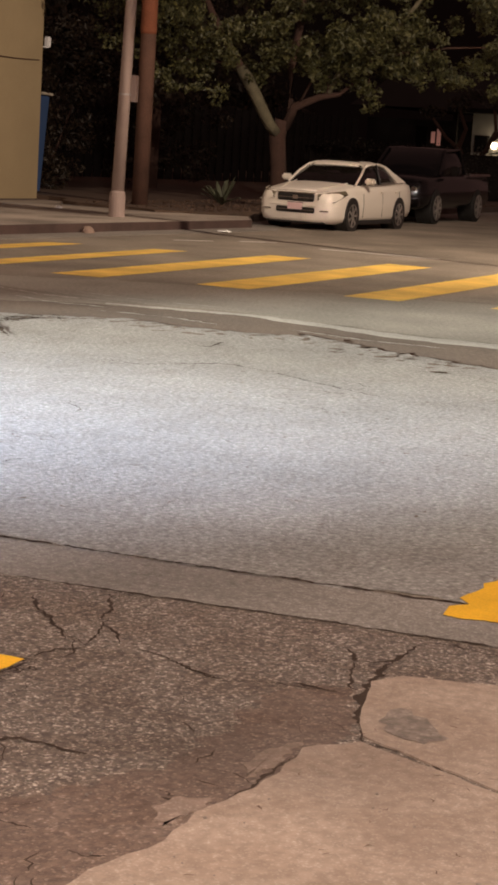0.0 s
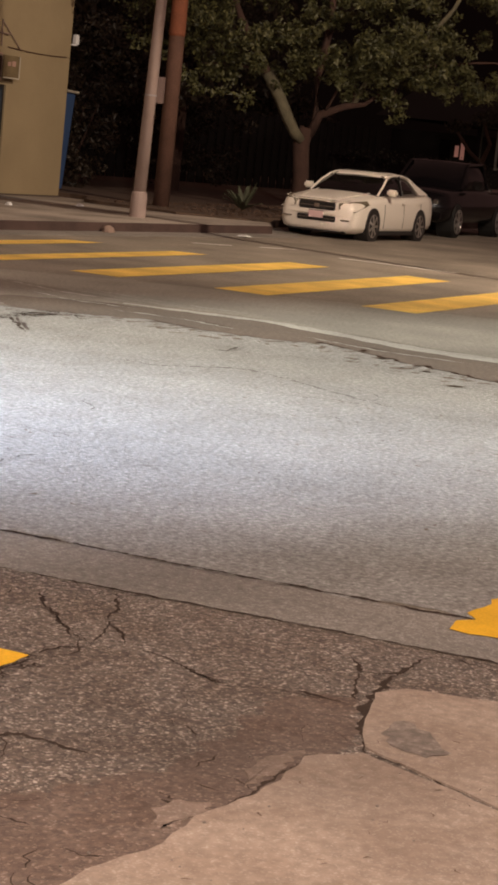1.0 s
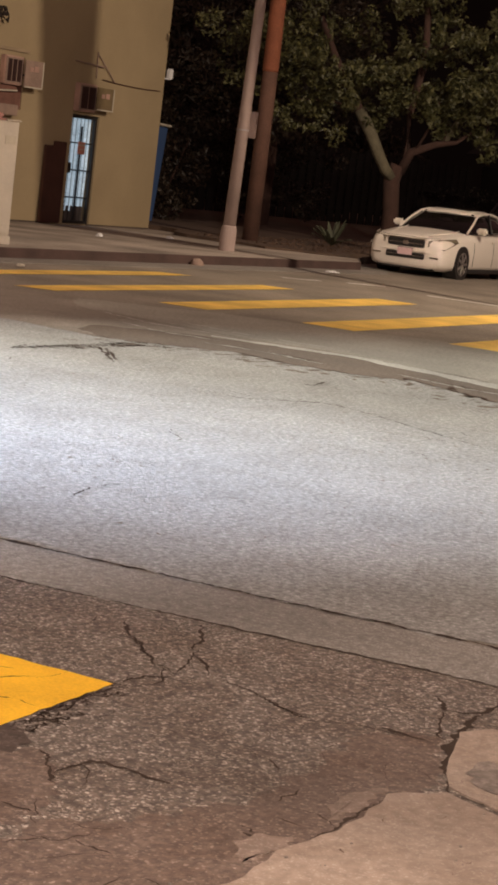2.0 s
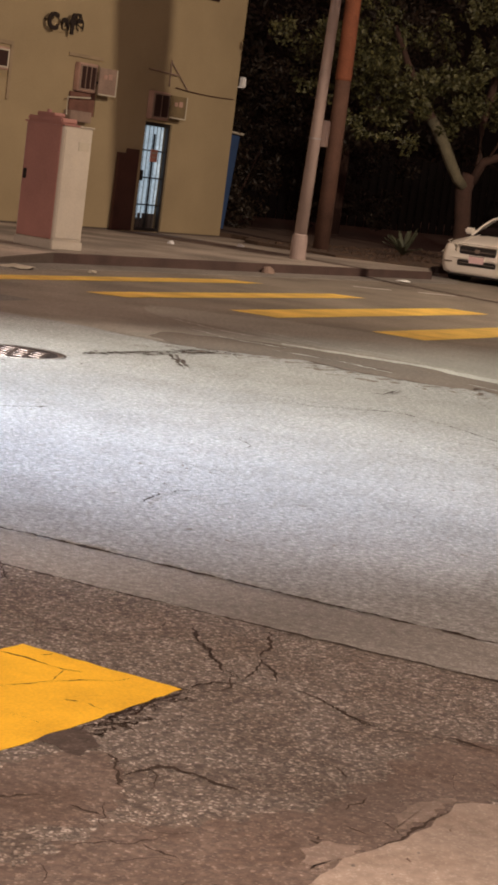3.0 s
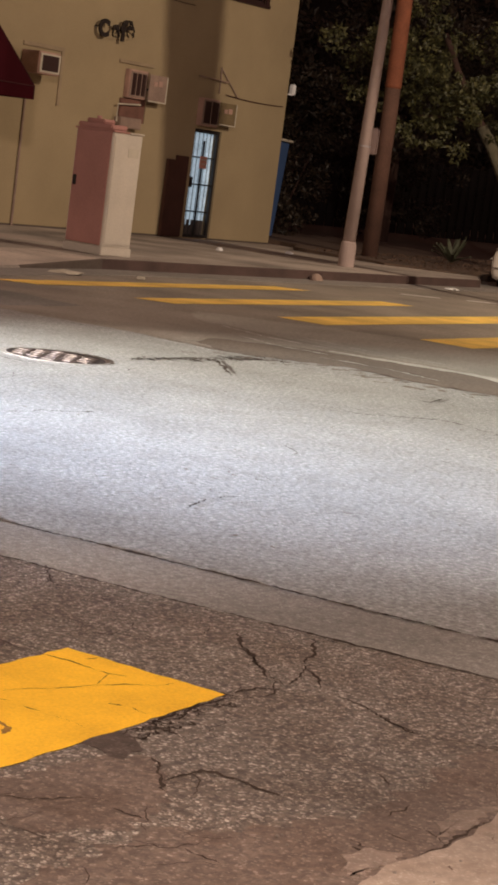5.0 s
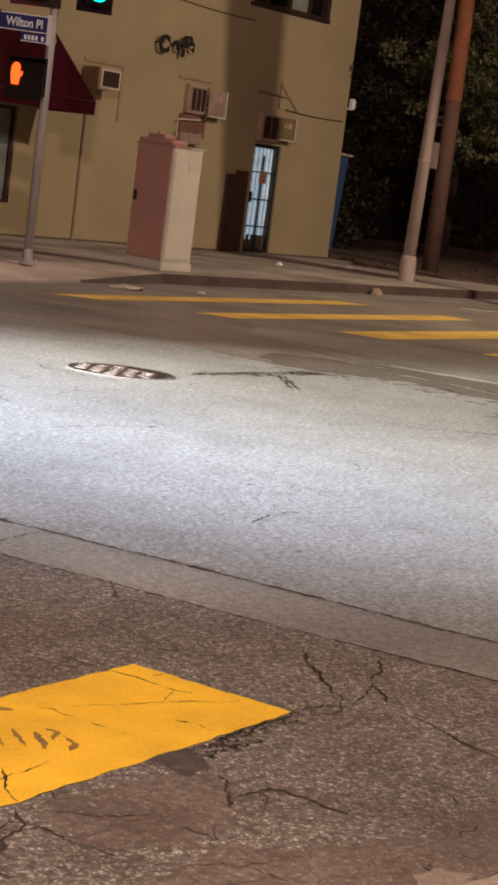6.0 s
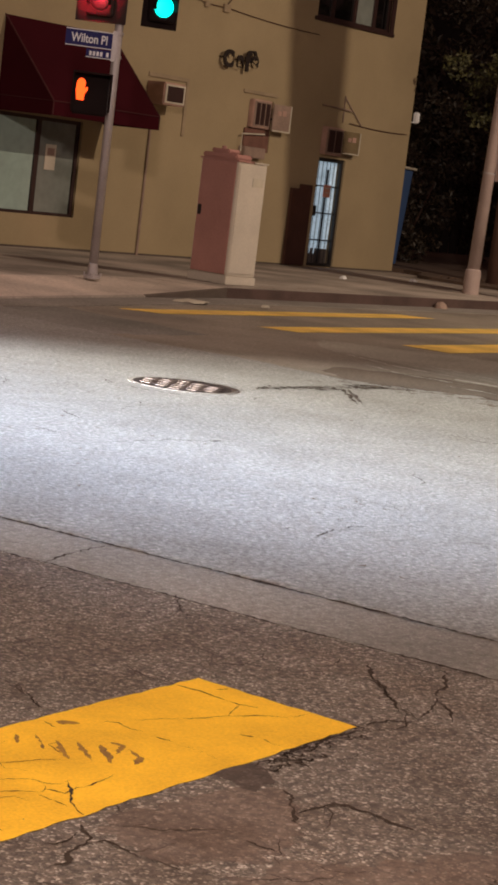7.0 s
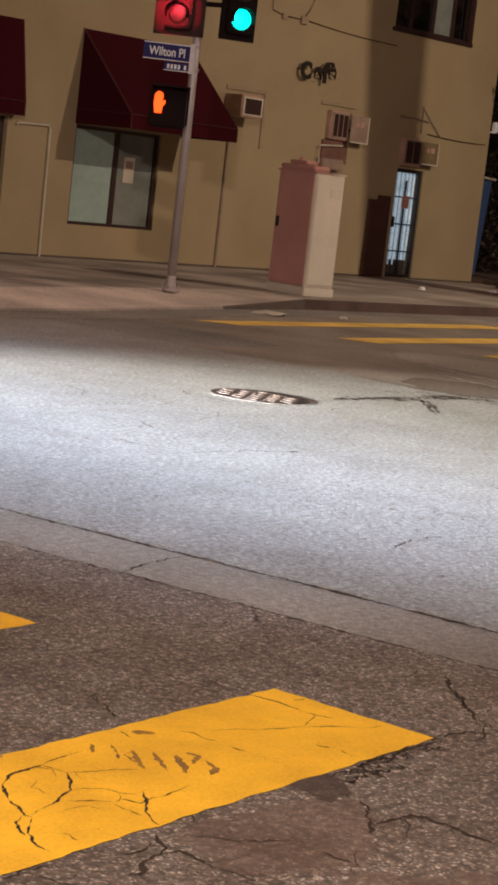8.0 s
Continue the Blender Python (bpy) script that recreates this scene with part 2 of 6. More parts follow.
def tube(bm, pts, radii, seg=10, cap=True):
    """A round bar through points."""
    rings = []
    for i, p in enumerate(pts):
        p = Vector(p)
        d = (Vector(pts[min(i + 1, len(pts) - 1)]) - Vector(pts[max(i - 1, 0)])).normalized()
        side = d.cross(Vector((0, 0, 1)) if abs(d.z) < 0.95 else Vector((1, 0, 0))).normalized()
        up = side.cross(d)
        r = radii[i] if isinstance(radii, (list, tuple)) else radii
        rings.append([bm.verts.new(p + r * (math.cos(a) * side + math.sin(a) * up)) for a in (2 * math.pi * k / seg for k in range(seg))])
    for a, b in zip(rings, rings[1:]):
        for k in range(seg):
            bm.faces.new((a[k], a[(k + 1) % seg], b[(k + 1) % seg], b[k]))
    if cap:
        bm.faces.new(rings[0][::-1])
        bm.faces.new(rings[-1])
    return bm


def sheet(bm, outline, z):
    """A thin layer laid on the ground."""
    bm.faces.new([bm.verts.new((x, y, z)) for x, y in outline])
    return bm


def prism(bm, outline, z0, z1):
    """A flat outline pulled up from z0 to z1."""
    lo = [bm.verts.new((x, y, z0)) for x, y in outline]
    hi = [bm.verts.new((x, y, z1)) for x, y in outline]
    n = len(lo)
    bm.faces.new(hi)
    for k in range(n):
        bm.faces.new((lo[k], lo[(k + 1) % n], hi[(k + 1) % n], hi[k]))
    return bm


def rough_edge(pts, step=0.12, amp=0.02, seed=1, closed=True):
    """Adds uneven points along an outline."""
    rnd = random.Random(seed)
    out = []
    n = len(pts)
    for i in range(n if closed else n - 1):
        a, b = Vector(pts[i]), Vector(pts[(i + 1) % n])
        k = max(1, int((b - a).length / step))
        t = (b - a).normalized()
        nrm = Vector((-t.y, t.x))
        for j in range(k):
            q = a.lerp(b, j / k)
            if j:
                q = q + nrm * rnd.uniform(-amp, amp)
            out.append((q.x, q.y))
    if not closed:
        out.append(tuple(pts[-1]))
    return out


def crack(bm, pts, width, z, seed=0, step=0.018, amp=0.02):
    """A jagged ribbon that swells, thins and now and then breaks off."""
    off = Vector((seed * 3.7, seed * 1.3, 0.0))
    path = rough_edge(pts, step, step * 0.25, seed, closed=False)
    rnd = random.Random(seed)
    prev = None
    n = len(path)
    for i, p in enumerate(path):
        a, b = Vector(path[max(0, i - 1)]), Vector(path[min(n - 1, i + 1)])
        t = (b - a).normalized()
        nrm = Vector((-t.y, t.x))
        q = Vector(p)
        s = Vector((q.x, q.y, 0)) + off
        end = min(i, n - 1 - i) / max(1, n * 0.2)
        q = q + nrm * (amp * noise.noise(s * 7.0) + 0.6 * amp * noise.noise(s * 23.0) + 0.35 * amp * noise.noise(s * 61.0)) * min(1, 0.3 + end)
        w = width * max(0.05, 0.55 + 0.9 * noise.noise(s * 9.0) + 0.6 * noise.noise(s * 40.0)) * min(1, 0.12 + end) * rnd.uniform(0.7, 1.1)
        cur = (bm.verts.new((*(q + nrm * w / 2), z)), bm.verts.new((*(q - nrm * w / 2), z)))
        if prev:
            bm.faces.new((prev[0], prev[1], cur[1], cur[0]))
        prev = cur
    return bm


def text_mesh(body, size, depth, material, name, parent, m, label="", offset=0.0, shear=0.0):
    cu = bpy.data.curves.new(name, "FONT")
    cu.body, cu.size, cu.extrude, cu.offset, cu.shear = body, size, depth / 2, offset, shear
    cu.align_x, cu.align_y = "CENTER", "CENTER"
    tmp = bpy.data.objects.new("tmp", cu)
    scene.collection.objects.link(tmp)
    bpy.context.view_layer.update()
    me = bpy.data.meshes.new_from_object(tmp.evaluated_get(bpy.context.evaluated_depsgraph_get()))
    bpy.data.objects.remove(tmp)
    me.materials.clear()
    me.materials.append(material)
    ob = new(name, me)
    ob.parent = parent
    ob.matrix_local = m
    if label:
        ob["label"] = label
    return ob


# ---- ground ----
KY = 16.25   # face of the far kerb
WY = 22.508  # face of the building
ZW = 0.075   # pavement height at the building


def flat(name, outline, z, material, label, seed=0, step=0.25, amp=0.03, thick=0.03, kind="structure", parent=None):
    bm = bmesh.new()
    pts = rough_edge(outline, step, amp, seed) if amp else outline
    prism(bm, pts, z - thick, z) if thick else sheet(bm, pts, z)
    ob = part(name, bm, material, parent)
    return tagged(ob, label, kind=kind)


bm = bmesh.new()
gv = [bm.verts.new(c) for c in ((-300, -300, -0.004), (400, -300, -0.004), (400, 400, -0.004), (-300, 400, -0.004))]
bm.faces.new(gv)
tagged(part("ground", bm, M_ROADFAR), "dark asphalt ground that runs on beyond the crossing", "ground", kind="structure")
FAR_EDGE = [(6.85, -4), (5.86, 2.83), (5.735, 3.64), (5.61, 4.62), (5.43, 5.87), (4.9, 9.5), (3.5, 20)]
NEAR_EDGE = [(6.3, -4), (5.34, 2.75), (5.21, 3.5), (5.10, 4.2), (4.91, 5.56), (4.39, 9.2), (3.0, 20)]
ROAD_EDGE = [(12.9, -4), (12.95, 4.9), (13.35, 6.06), (13.85, 7.1), (13.5, 7.5), (13.42, 8.2), (13.55, 8.7), (13.12, 9.2), (12.85, 9.7), (12.95, 10.8), (12.7, 12.2), (12.6, 20)]
flat("road", FAR_EDGE[::-1] + ROAD_EDGE, 0.0, M_ROAD, "worn pale grey asphalt of the crossing", 3, 0.09, 0.045, 0)
flat("road", [(-30, -4), *[(x - 0.012, y) for x, y in NEAR_EDGE], (-30, 20)], 0.0, M_ASPHALT, "old coarse asphalt, cracked, by the near crosswalk", 5, 0.3, 0.0, 0)
flat("gutter", NEAR_EDGE + [(x - 0.018, y) for x, y in FAR_EDGE[::-1]], -0.001, M_GUTTER, "smooth grey concrete gutter strip across the road", 7, 0.5, 0.0, 0)
flat("road", [(14.45, -4), (14.95, -4), (14.85, 5.6), (14.72, 6.6), (15.02, 8.3), (14.6, 9.65), (14.5, 9.6), (14.8, 8.25), (14.38, 6.5), (14.42, 5.6)], -0.001, M_PALE, "pale worn line of concrete across the road", 9, 0.12, 0.04, 0)
# paler colour here stands for head lamp light on the asphalt
flat("road", [(14.9, -4), (20.5, -4), (19.6, 4.0), (18.9, 7.0), (17.9, 9.2), (16.9, 11.2), (15.9, 12.3), (15.1, 11.6), (14.9, 9.4), (15.05, 8.3), (14.78, 6.6), (14.9, 5.6)], -0.002, M_BEAMPALE, "asphalt before the far crosswalk, coloured pale where the beams fall", 10, 0.15, 0.06, 0)
flat("road", [(12.7, -4), (14.5, -4), (14.5, 5.6), (14.45, 6.5), (14.85, 8.25), (14.4, 9.7), (13.75, 10.4), (13.2, 10.2), (12.8, 9.4), (13.0, 8.0), (13.2, 7.2), (12.8, 5.0)], -0.0025, M_PATCH, "dark patched strip of asphalt across the road", 14, 0.12, 0.06, 0)
# colour steps that imitate the beams fading out towards the far corner
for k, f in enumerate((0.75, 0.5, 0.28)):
    mk = asphalt("light_fade_asphalt", tuple(0.145 * (1 - f) + 0.235 * f - d for d in (0, 0.012, 0.03)), tuple(0.22 * (1 - f) + 0.37 * f - d for d in (0, 0.015, 0.04)), 110, 0.5, 0.3, 0.2, grain=0.25)
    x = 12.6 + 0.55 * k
    flat("road", [(x - 0.1, 20), (x - 0.1, 12.4), (x + 0.6, 12.5), (x + 0.6, 20)], -0.0005 - 0.0005 * k, mk, "asphalt coloured in steps for light fading to the far corner", 40 + k, 0.4, 0.05, 0)
# ---- far pavement, kerb and soil strip ----
KERB = [(-30, 13.9), (10.5, 14.6), (14.0, 15.15), (17.0, 15.9), (19.0, KY), (29.6, KY), (30.8, 16.95), (32.0, 17.5), (90, 21.5)]


def strip(name, inner, outer, z0, z1, material, label, thick=0.25, kind="structure"):
    """A band between two lines of equal length, sloping from z0 to z1; a height for all or one for each point."""
    za = z0 if isinstance(z0, list) else [z0] * len(inner)
    zb = z1 if isinstance(z1, list) else [z1] * len(outer)
    bm = bmesh.new()
    a = [bm.verts.new((x, y, z)) for (x, y), z in zip(inner, za)]
    b = [bm.verts.new((x, y, z)) for (x, y), z in zip(outer, zb)]
    al = [bm.verts.new((x, y, z - thick)) for (x, y), z in zip(inner, za)]
    bl = [bm.verts.new((x, y, z - thick)) for (x, y), z in zip(outer, zb)]
    for k in range(len(a) - 1):
        bm.faces.new((a[k], a[k + 1], b[k + 1], b[k]))
        bm.faces.new((al[k], al[k + 1], a[k + 1], a[k]))
        bm.faces.new((b[k], b[k + 1], bl[k + 1], bl[k]))
    return tagged(part(name, bm, material), label, kind=kind)


def shifted(line, d):
    out = []
    for i, p in enumerate(line):
        a, b = Vector(line[max(0, i - 1)]), Vector(line[min(len(line) - 1, i + 1)])
        t = (b - a).normalized()
        out.append((p[0] - t.y * d, p[1] + t.x * d))
    return out


KB = shifted(KERB, 0.035)
strip("kerb", KERB[:4], KB[:4], [0.02, 0.02, 0.022, 0.03], [0.035, 0.035, 0.035, 0.045], M_WALK, "low concrete kerb ramp at the corner")
strip("kerb", KERB[3:5], KB[3:5], [0.03, 0.14], [0.045, 0.15], M_KERB, "stained concrete kerb that rises from the ramp")
strip("kerb", KERB[4:6], KB[4:6], 0.14, 0.15, M_KERBRED, "concrete kerb with faded red paint")
strip("kerb", KERB[5:], KB[5:], 0.14, 0.15, M_KERB, "worn grey concrete kerb by the parked cars")
strip("gutter", shifted(KERB, -0.55), KERB, 0.006, 0.012, M_GUTTER, "grey concrete gutter along the far kerb", 0.03)
# concrete paled to stand for the brighter light on the corner ramp
M_RAMP = asphalt("lit_ramp_concrete", (0.60, 0.50, 0.42), (0.66, 0.57, 0.49), 60, 0.3, 0.4, 0.1, grain=0.15)
KP = shifted(KERB, 0.04)
WALL_LINE = [(x, WY + 0.3) for x in (-30, 10.5, 14.0, 17.0, 19.0, 31.9, 32.4)]
MID = shifted(KERB, 1.1)[:5] + [(29.3, 17.35), (30.2, 17.75)]
strip("pavement", KP[:5], MID[:5], [0.036, 0.036, 0.036, 0.046, 0.15], [0.146, 0.146, 0.146, 0.146, 0.142], M_RAMP, "concrete ramp of the corner, coloured pale to look lit")
strip("pavement", KP[4:7], MID[4:7], 0.15, 0.142, M_WALK, "stained concrete edge of the pavement")
strip("pavement", MID, WALL_LINE, [0.146, 0.146, 0.146, 0.146, 0.142, 0.142, 0.142], ZW, M_WALK, "stained concrete pavement in front of the cafe")
# joints of the pavement
bm = bmesh.new()
for k in range(26):
    x = 8.0 + 0.95 * k
    f = lambda y: 0.152 + (ZW - 0.15) * (y - KY) / (WY - KY) + 0.001
    v = [bm.verts.new((x + dx, y, f(y))) for dx, y in ((0, 16.5), (0.02, 16.5), (0.02, 22.5), (0, 22.5))]
    bm.faces.new(v)
for y in (17.7, 19.3, 20.9):
    v = [bm.verts.new((x, y + dy, f(y) + 0.001)) for x, dy in ((8, 0), (32, 0), (32, 0.025), (8, 0.025))]
    bm.faces.new(v)
tagged(part("pavement_joint", bm, M_CRACK), "dark joints between the pavement slabs", "joint", kind="stuff")
flat("soil_strip", [(30.6, 17.3), (32.0, 17.85), (60, 19.8), (60, 60), (31.9, 60), (31.9, 22.0), (30.6, 21.0), (29.9, 18.5)], 0.17, M_SOIL, "bare brown soil under the trees", 4, 0.4, 0.12, 0.2)

# ---- crosswalk bars ----


def bar(x0, x1, y0, y1, z, material, label, seed, tilt=0.0, skew=0.0, name="crosswalk_bar", step=0.05, amp=0.006):
    bm = bmesh.new()
    d = (x1 - x0) * tilt
    pts = [(x0, y1), (x0 + skew, y0), (x1 + skew, y0 + d), (x1, y1 + d)]
    sheet(bm, rough_edge(pts, step, amp, seed), z)
    return tagged(part(name, bm, material), label, "road marking", "yellow crosswalk bars")


for k, (x0, x1, y0, y1, sk) in enumerate(((15.19, 21.5, 14.26, 14.66, 0.35), (16.07, 22.15, 12.86, 13.3, 0.2), (16.98, 23.1, 11.34, 11.94, 0.1), (17.45, 23.6, 9.69, 10.33, 0.05), (17.88, 24.0, 8.10, 8.73, 0.06), (18.19, 24.4, 6.53, 7.15, 0.06))):
    bar(x0, x1, y0, y1, 0.001, M_YELLOWFAR, "worn yellow crosswalk bar on dark asphalt", k, 0.076, sk)
bar(0.9, 4.225, 2.99, 3.60, 0.003, M_YELLOW, "bright yellow crosswalk bar, cracked, with a tyre print", 11, 0.076, 0.05, amp=0.006, step=0.05)
bar(0.6, 4.01, 4.57, 5.18, 0.003, M_YELLOW, "bright yellow crosswalk bar on old asphalt", 12, 0.073, 0.04)
bar(5.70, 9.0, 1.86, 2.44, 0.003, M_YELLOW, "bright yellow crosswalk bar with flaked edge", 13, 0.07, 0.05, amp=0.03, step=0.07)
bm = bmesh.new()
sheet(bm, rough_edge([(25.53, 12.8), (25.40, 12.8), (25.58, 10.9), (25.72, 10.9)], 0.2, 0.01, 3), 0.001)
tagged(part("stop_line", bm, M_WHITEPAINT), "worn white line on the asphalt", "road marking")
for k, (x, y) in enumerate(((24.4, 14.75), (25.5, 14.2))):
    o = part("paint_flake", sheet(bmesh.new(), rough_edge([(x, y), (x + 0.6, y - 0.35), (x + 0.66, y - 0.25), (x + 0.06, y + 0.1)], 0.1, 0.02, 70 + k), 0.001), M_WHITEPAINT)
    tagged(o, "remnant of a worn white line on the asphalt", "road marking", "white paint remnants")

# ---- near concrete apron ----
APRON1 = [(4.64, 2.24), (4.76, 2.285), (4.88, 2.235), (4.99, 1.92), (5.2, 1.2), (6.0, -3.8), (4.62, -3.8), (4.32, 1.0), (4.05, 1.545), (4.15, 1.80), (4.235, 2.02), (4.26, 2.075), (4.42, 2.16)]
APRON2 = [(4.21, 2.06), (4.06, 2.165), (3.98, 2.14), (3.7, 2.115), (3.45, 2.15), (3.25, 2.115), (3.0, 2.16), (2.83, 2.155), (2.0, 2.2), (0.4, 2.3), (-4.0, 2.4), (-4.0, -3.8), (4.6, -3.8), (4.3, 1.0), (4.03, 1.53), (4.13, 1.81)]
flat("pavement", APRON1, 0.006, M_APRON, "cracked tan concrete slab with a grey stain", 21, 0.06, 0.008, 0.01)
flat("pavement", APRON2, 0.006, M_APRON, "large cracked tan concrete slab at the road edge", 22, 0.06, 0.008, 0.01)

# ---- facade ----
building = thing("cafe_building", pose(0, 0, 0), "two-storey olive stucco cafe building on the corner", "building")
TH = 0.3
OPEN = [(20.30, 22.24, 0.63, 2.23), (28.80, 29.66, 0.10, 2.22), (28.20, 30.62, 4.84, 6.2), (16.6, 18.86, 0.1, 2.2), (26.56, 27.2, 2.15, 3.1), (14.0, 15.9, 0.63, 2.23)]


def wall_with_openings(x0, x1, z0, z1, openings, y0, y1):
    """Grid of blocks round rectangular holes."""
    xs = sorted({x0, x1, *[v for o in openings for v in o[:2]]})
    zs = sorted({z0, z1, *[v for o in openings for v in o[2:]]})
    bm = bmesh.new()
    grid = {}

    def solid(i, k):
        if i < 0 or k < 0 or i >= len(xs) - 1 or k >= len(zs) - 1:
            return False
        cx, cz = (xs[i] + xs[i + 1]) / 2, (zs[k] + zs[k + 1]) / 2
        return not any(o[0] < cx < o[1] and o[2] < cz < o[3] for o in openings)

    def vert(i, j, k):
        key = (i, j, k)
        if key not in grid:
            grid[key] = bm.verts.new((xs[i], (y0, y1)[j], zs[k]))
        return grid[key]

    for i in range(len(xs) - 1):
        for k in range(len(zs) - 1):
            if not solid(i, k):
                continue
            bm.faces.new([vert(*c) for c in ((i, 0, k), (i + 1, 0, k), (i + 1, 0, k + 1), (i, 0, k + 1))])
            bm.faces.new([vert(*c) for c in ((i, 1, k), (i, 1, k + 1), (i + 1, 1, k + 1), (i + 1, 1, k))])
            if not solid(i - 1, k):
                bm.faces.new([vert(*c) for c in ((i, 0, k), (i, 0, k + 1), (i, 1, k + 1), (i, 1, k))])
            if not solid(i + 1, k):
                bm.faces.new([vert(*c) for c in ((i + 1, 0, k), (i + 1, 1, k), (i + 1, 1, k + 1), (i + 1, 0, k + 1))])
            if not solid(i, k - 1):
                bm.faces.new([vert(*c) for c in ((i, 0, k), (i, 1, k), (i + 1, 1, k), (i + 1, 0, k))])
            if not solid(i, k + 1):
                bm.faces.new([vert(*c) for c in ((i, 0, k + 1), (i + 1, 0, k + 1), (i + 1, 1, k + 1), (i, 1, k + 1))])
    return bm


part("wall", wall_with_openings(2.0, 31.738, -0.1, 7.2, OPEN, WY, WY + TH), M_STUCCO, building, "olive yellow stucco front")
part("side_wall", cubes((31.44, WY + TH, -0.1, 31.735, 40, 7.2), (2.0, WY + TH, -0.1, 2.3, 40, 7.2), (2.3, 39.7, -0.1, 31.44, 40, 7.2)), M_SIDE, building)
part("roof", cubes((1.9, WY - 0.05, 7.2, 31.8, 40.1, 7.45)), M_SIDE, building)
part("base_strip", cubes((2.0, WY - 0.012, -0.1, 28.15, WY, 0.11), (29.56, WY - 0.012, -0.1, 31.745, WY, 0.11)), M_KERB, building, "dark concrete strip along the foot of the wall")


def shop_window(x0, x1, z0, z1, mull, mats, sill=True):
    cuts = [x0 + 0.06, *[v for m in mull for v in (m - 0.045, m + 0.045)], x1 - 0.06]
    holes = [(cuts[k], cuts[k + 1], z0 + 0.05, z1 - 0.06) for k in range(0, len(cuts), 2)]
    w = part("window", wall_with_openings(x0, x1, z0, z1, holes, WY + 0.05, WY + 0.15), M_FRAME, building, "dark metal window frame")
    edges = [x0 + 0.06, *mull, x1 - 0.06]
    for a, b, mt in zip(edges, edges[1:], mats):
        part("pane", cubes((a, WY + 0.09, z0 + 0.03, b, WY + 0.11, z1 - 0.03)), mt, w)
    return w


win = shop_window(20.30, 22.24, 0.63, 2.23, [21.30], [M_FROST, M_FROSTDARK])
nt = part("notice", cubes((21.52, WY + 0.078, 1.38, 21.76, WY + 0.086, 1.80)), M_LINT, win, "pale paper notice stuck to the pane")
part("faded_mark", cubes((21.56, WY + 0.072, 1.62, 21.72, WY + 0.078, 1.74)), M_BOARD, nt)
shop_window(14.0, 15.9, 0.63, 2.23, [14.95], [M_FROST, M_FROSTDARK])
up = shop_window(28.20, 30.62, 4.84, 6.2, [28.75, 29.45, 30.1], [M_GLASS, M_GLASS, M_FROSTDARK, M_GLASS])
part("sill", cubes((28.12, WY - 0.05, 4.77, 30.70, WY + 0.02, 4.84), bevel=0.008), M_FRAME, up)
part("frame_edge", cubes((30.56, WY - 0.03, 4.84, 30.68, WY, 6.2)), M_FRAME, up)
# a dark shop door further along
part("door", cubes((16.6, WY + 0.08, 0.1, 18.86, WY + 0.14, 2.2), bevel=0.01), M_FRAME, building, "dark shop door")
# black sheet in place of unlit rooms behind the openings
part("dark_room_sheet", cubes((2.4, WY + 0.9, 0, 31.3, WY + 1.0, 7.1)), M_BLACK, building, "black sheet standing in for the dark rooms inside")

# barred door with pale folded cloth behind
DX0, DX1 = 28.80, 29.66
door = part("door", wall_with_openings(DX0, DX1, 0.1, 2.22, [(DX0 + 0.06, DX1 - 0.06, 0.16, 2.15)], WY + 0.04, WY + 0.1), M_BLACK, building, "black steel security door")
bm = bmesh.new()
rows = []
for k in range(61):
    f = k / 60
    y = WY + 0.15 + 0.022 * math.sin(f * 41 + 1.5 * math.sin(f * 9)) + 0.012 * math.sin(f * 97)
    rows.append([bm.verts.new((DX0 + 0.06 + f * (DX1 - DX0 - 0.12), y + dy, z)) for z, dy in ((0.34 + 0.1 * (f > 0.45), 0.02), (1.2, 0.0), (2.15, 0.01))])
for a, b in zip(rows, rows[1:]):
    for k in (0, 1):
        bm.faces.new((a[k], b[k], b[k + 1], a[k + 1]))
part("curtain", bm, M_DOORBACK, door, "pale blue folded cloth that glows behind the bars", smooth=True)
part("kick_plate", cubes((DX0 + 0.05, WY + 0.16, 0.14, DX1 - 0.05, WY + 0.18, 0.44)), M_RUSTDARK, door, "dim lower panel")
for k in range(6):
    x = DX0 + 0.06 + (DX1 - DX0 - 0.12) * (k + 0.5) / 6
    part("bar", tube(bmesh.new(), [(x, WY + 0.07, 0.16), (x, WY + 0.07, 2.15)], 0.0065, 6), M_BLACK, door)
part("middle_bar", cubes((29.21, WY + 0.055, 0.16, 29.245, WY + 0.085, 2.0)), M_BLACK, door)
for z in (0.60, 1.13, 1.66):
    part("rail", cubes((DX0 + 0.06, WY + 0.055, z, DX1 - 0.06, WY + 0.085, z + 0.025)), M_BLACK, door)
part("lock", cubes((DX0 + 0.05, WY + 0.03, 1.08, DX0 + 0.15, WY + 0.09, 1.28), bevel=0.006), M_BLACK, door)
notice = part("notice", cubes((29.10, WY + 0.02, 1.46, 29.32, WY + 0.035, 1.70)), M_REDSIGN, door, "faded red notice on the bars")
part("lettering", cubes((29.13, WY + 0.012, 1.62, 29.29, WY + 0.02, 1.65), (29.15, WY + 0.012, 1.54, 29.27, WY + 0.02, 1.56)), M_LINT, notice)
# dark panels beside the door
part("panel", cubes((27.98, WY - 0.10, 0.1, 28.28, WY - 0.02, 1.57), bevel=0.01), M_DARKWOOD, building, "dark brown wooden panel leaning by the door")
part("panel", cubes((28.28, WY - 0.05, 0.1, 28.66, WY - 0.005, 1.66), bevel=0.01), M_DARKWOOD, building, "dark brown wooden panel leaning by the door")


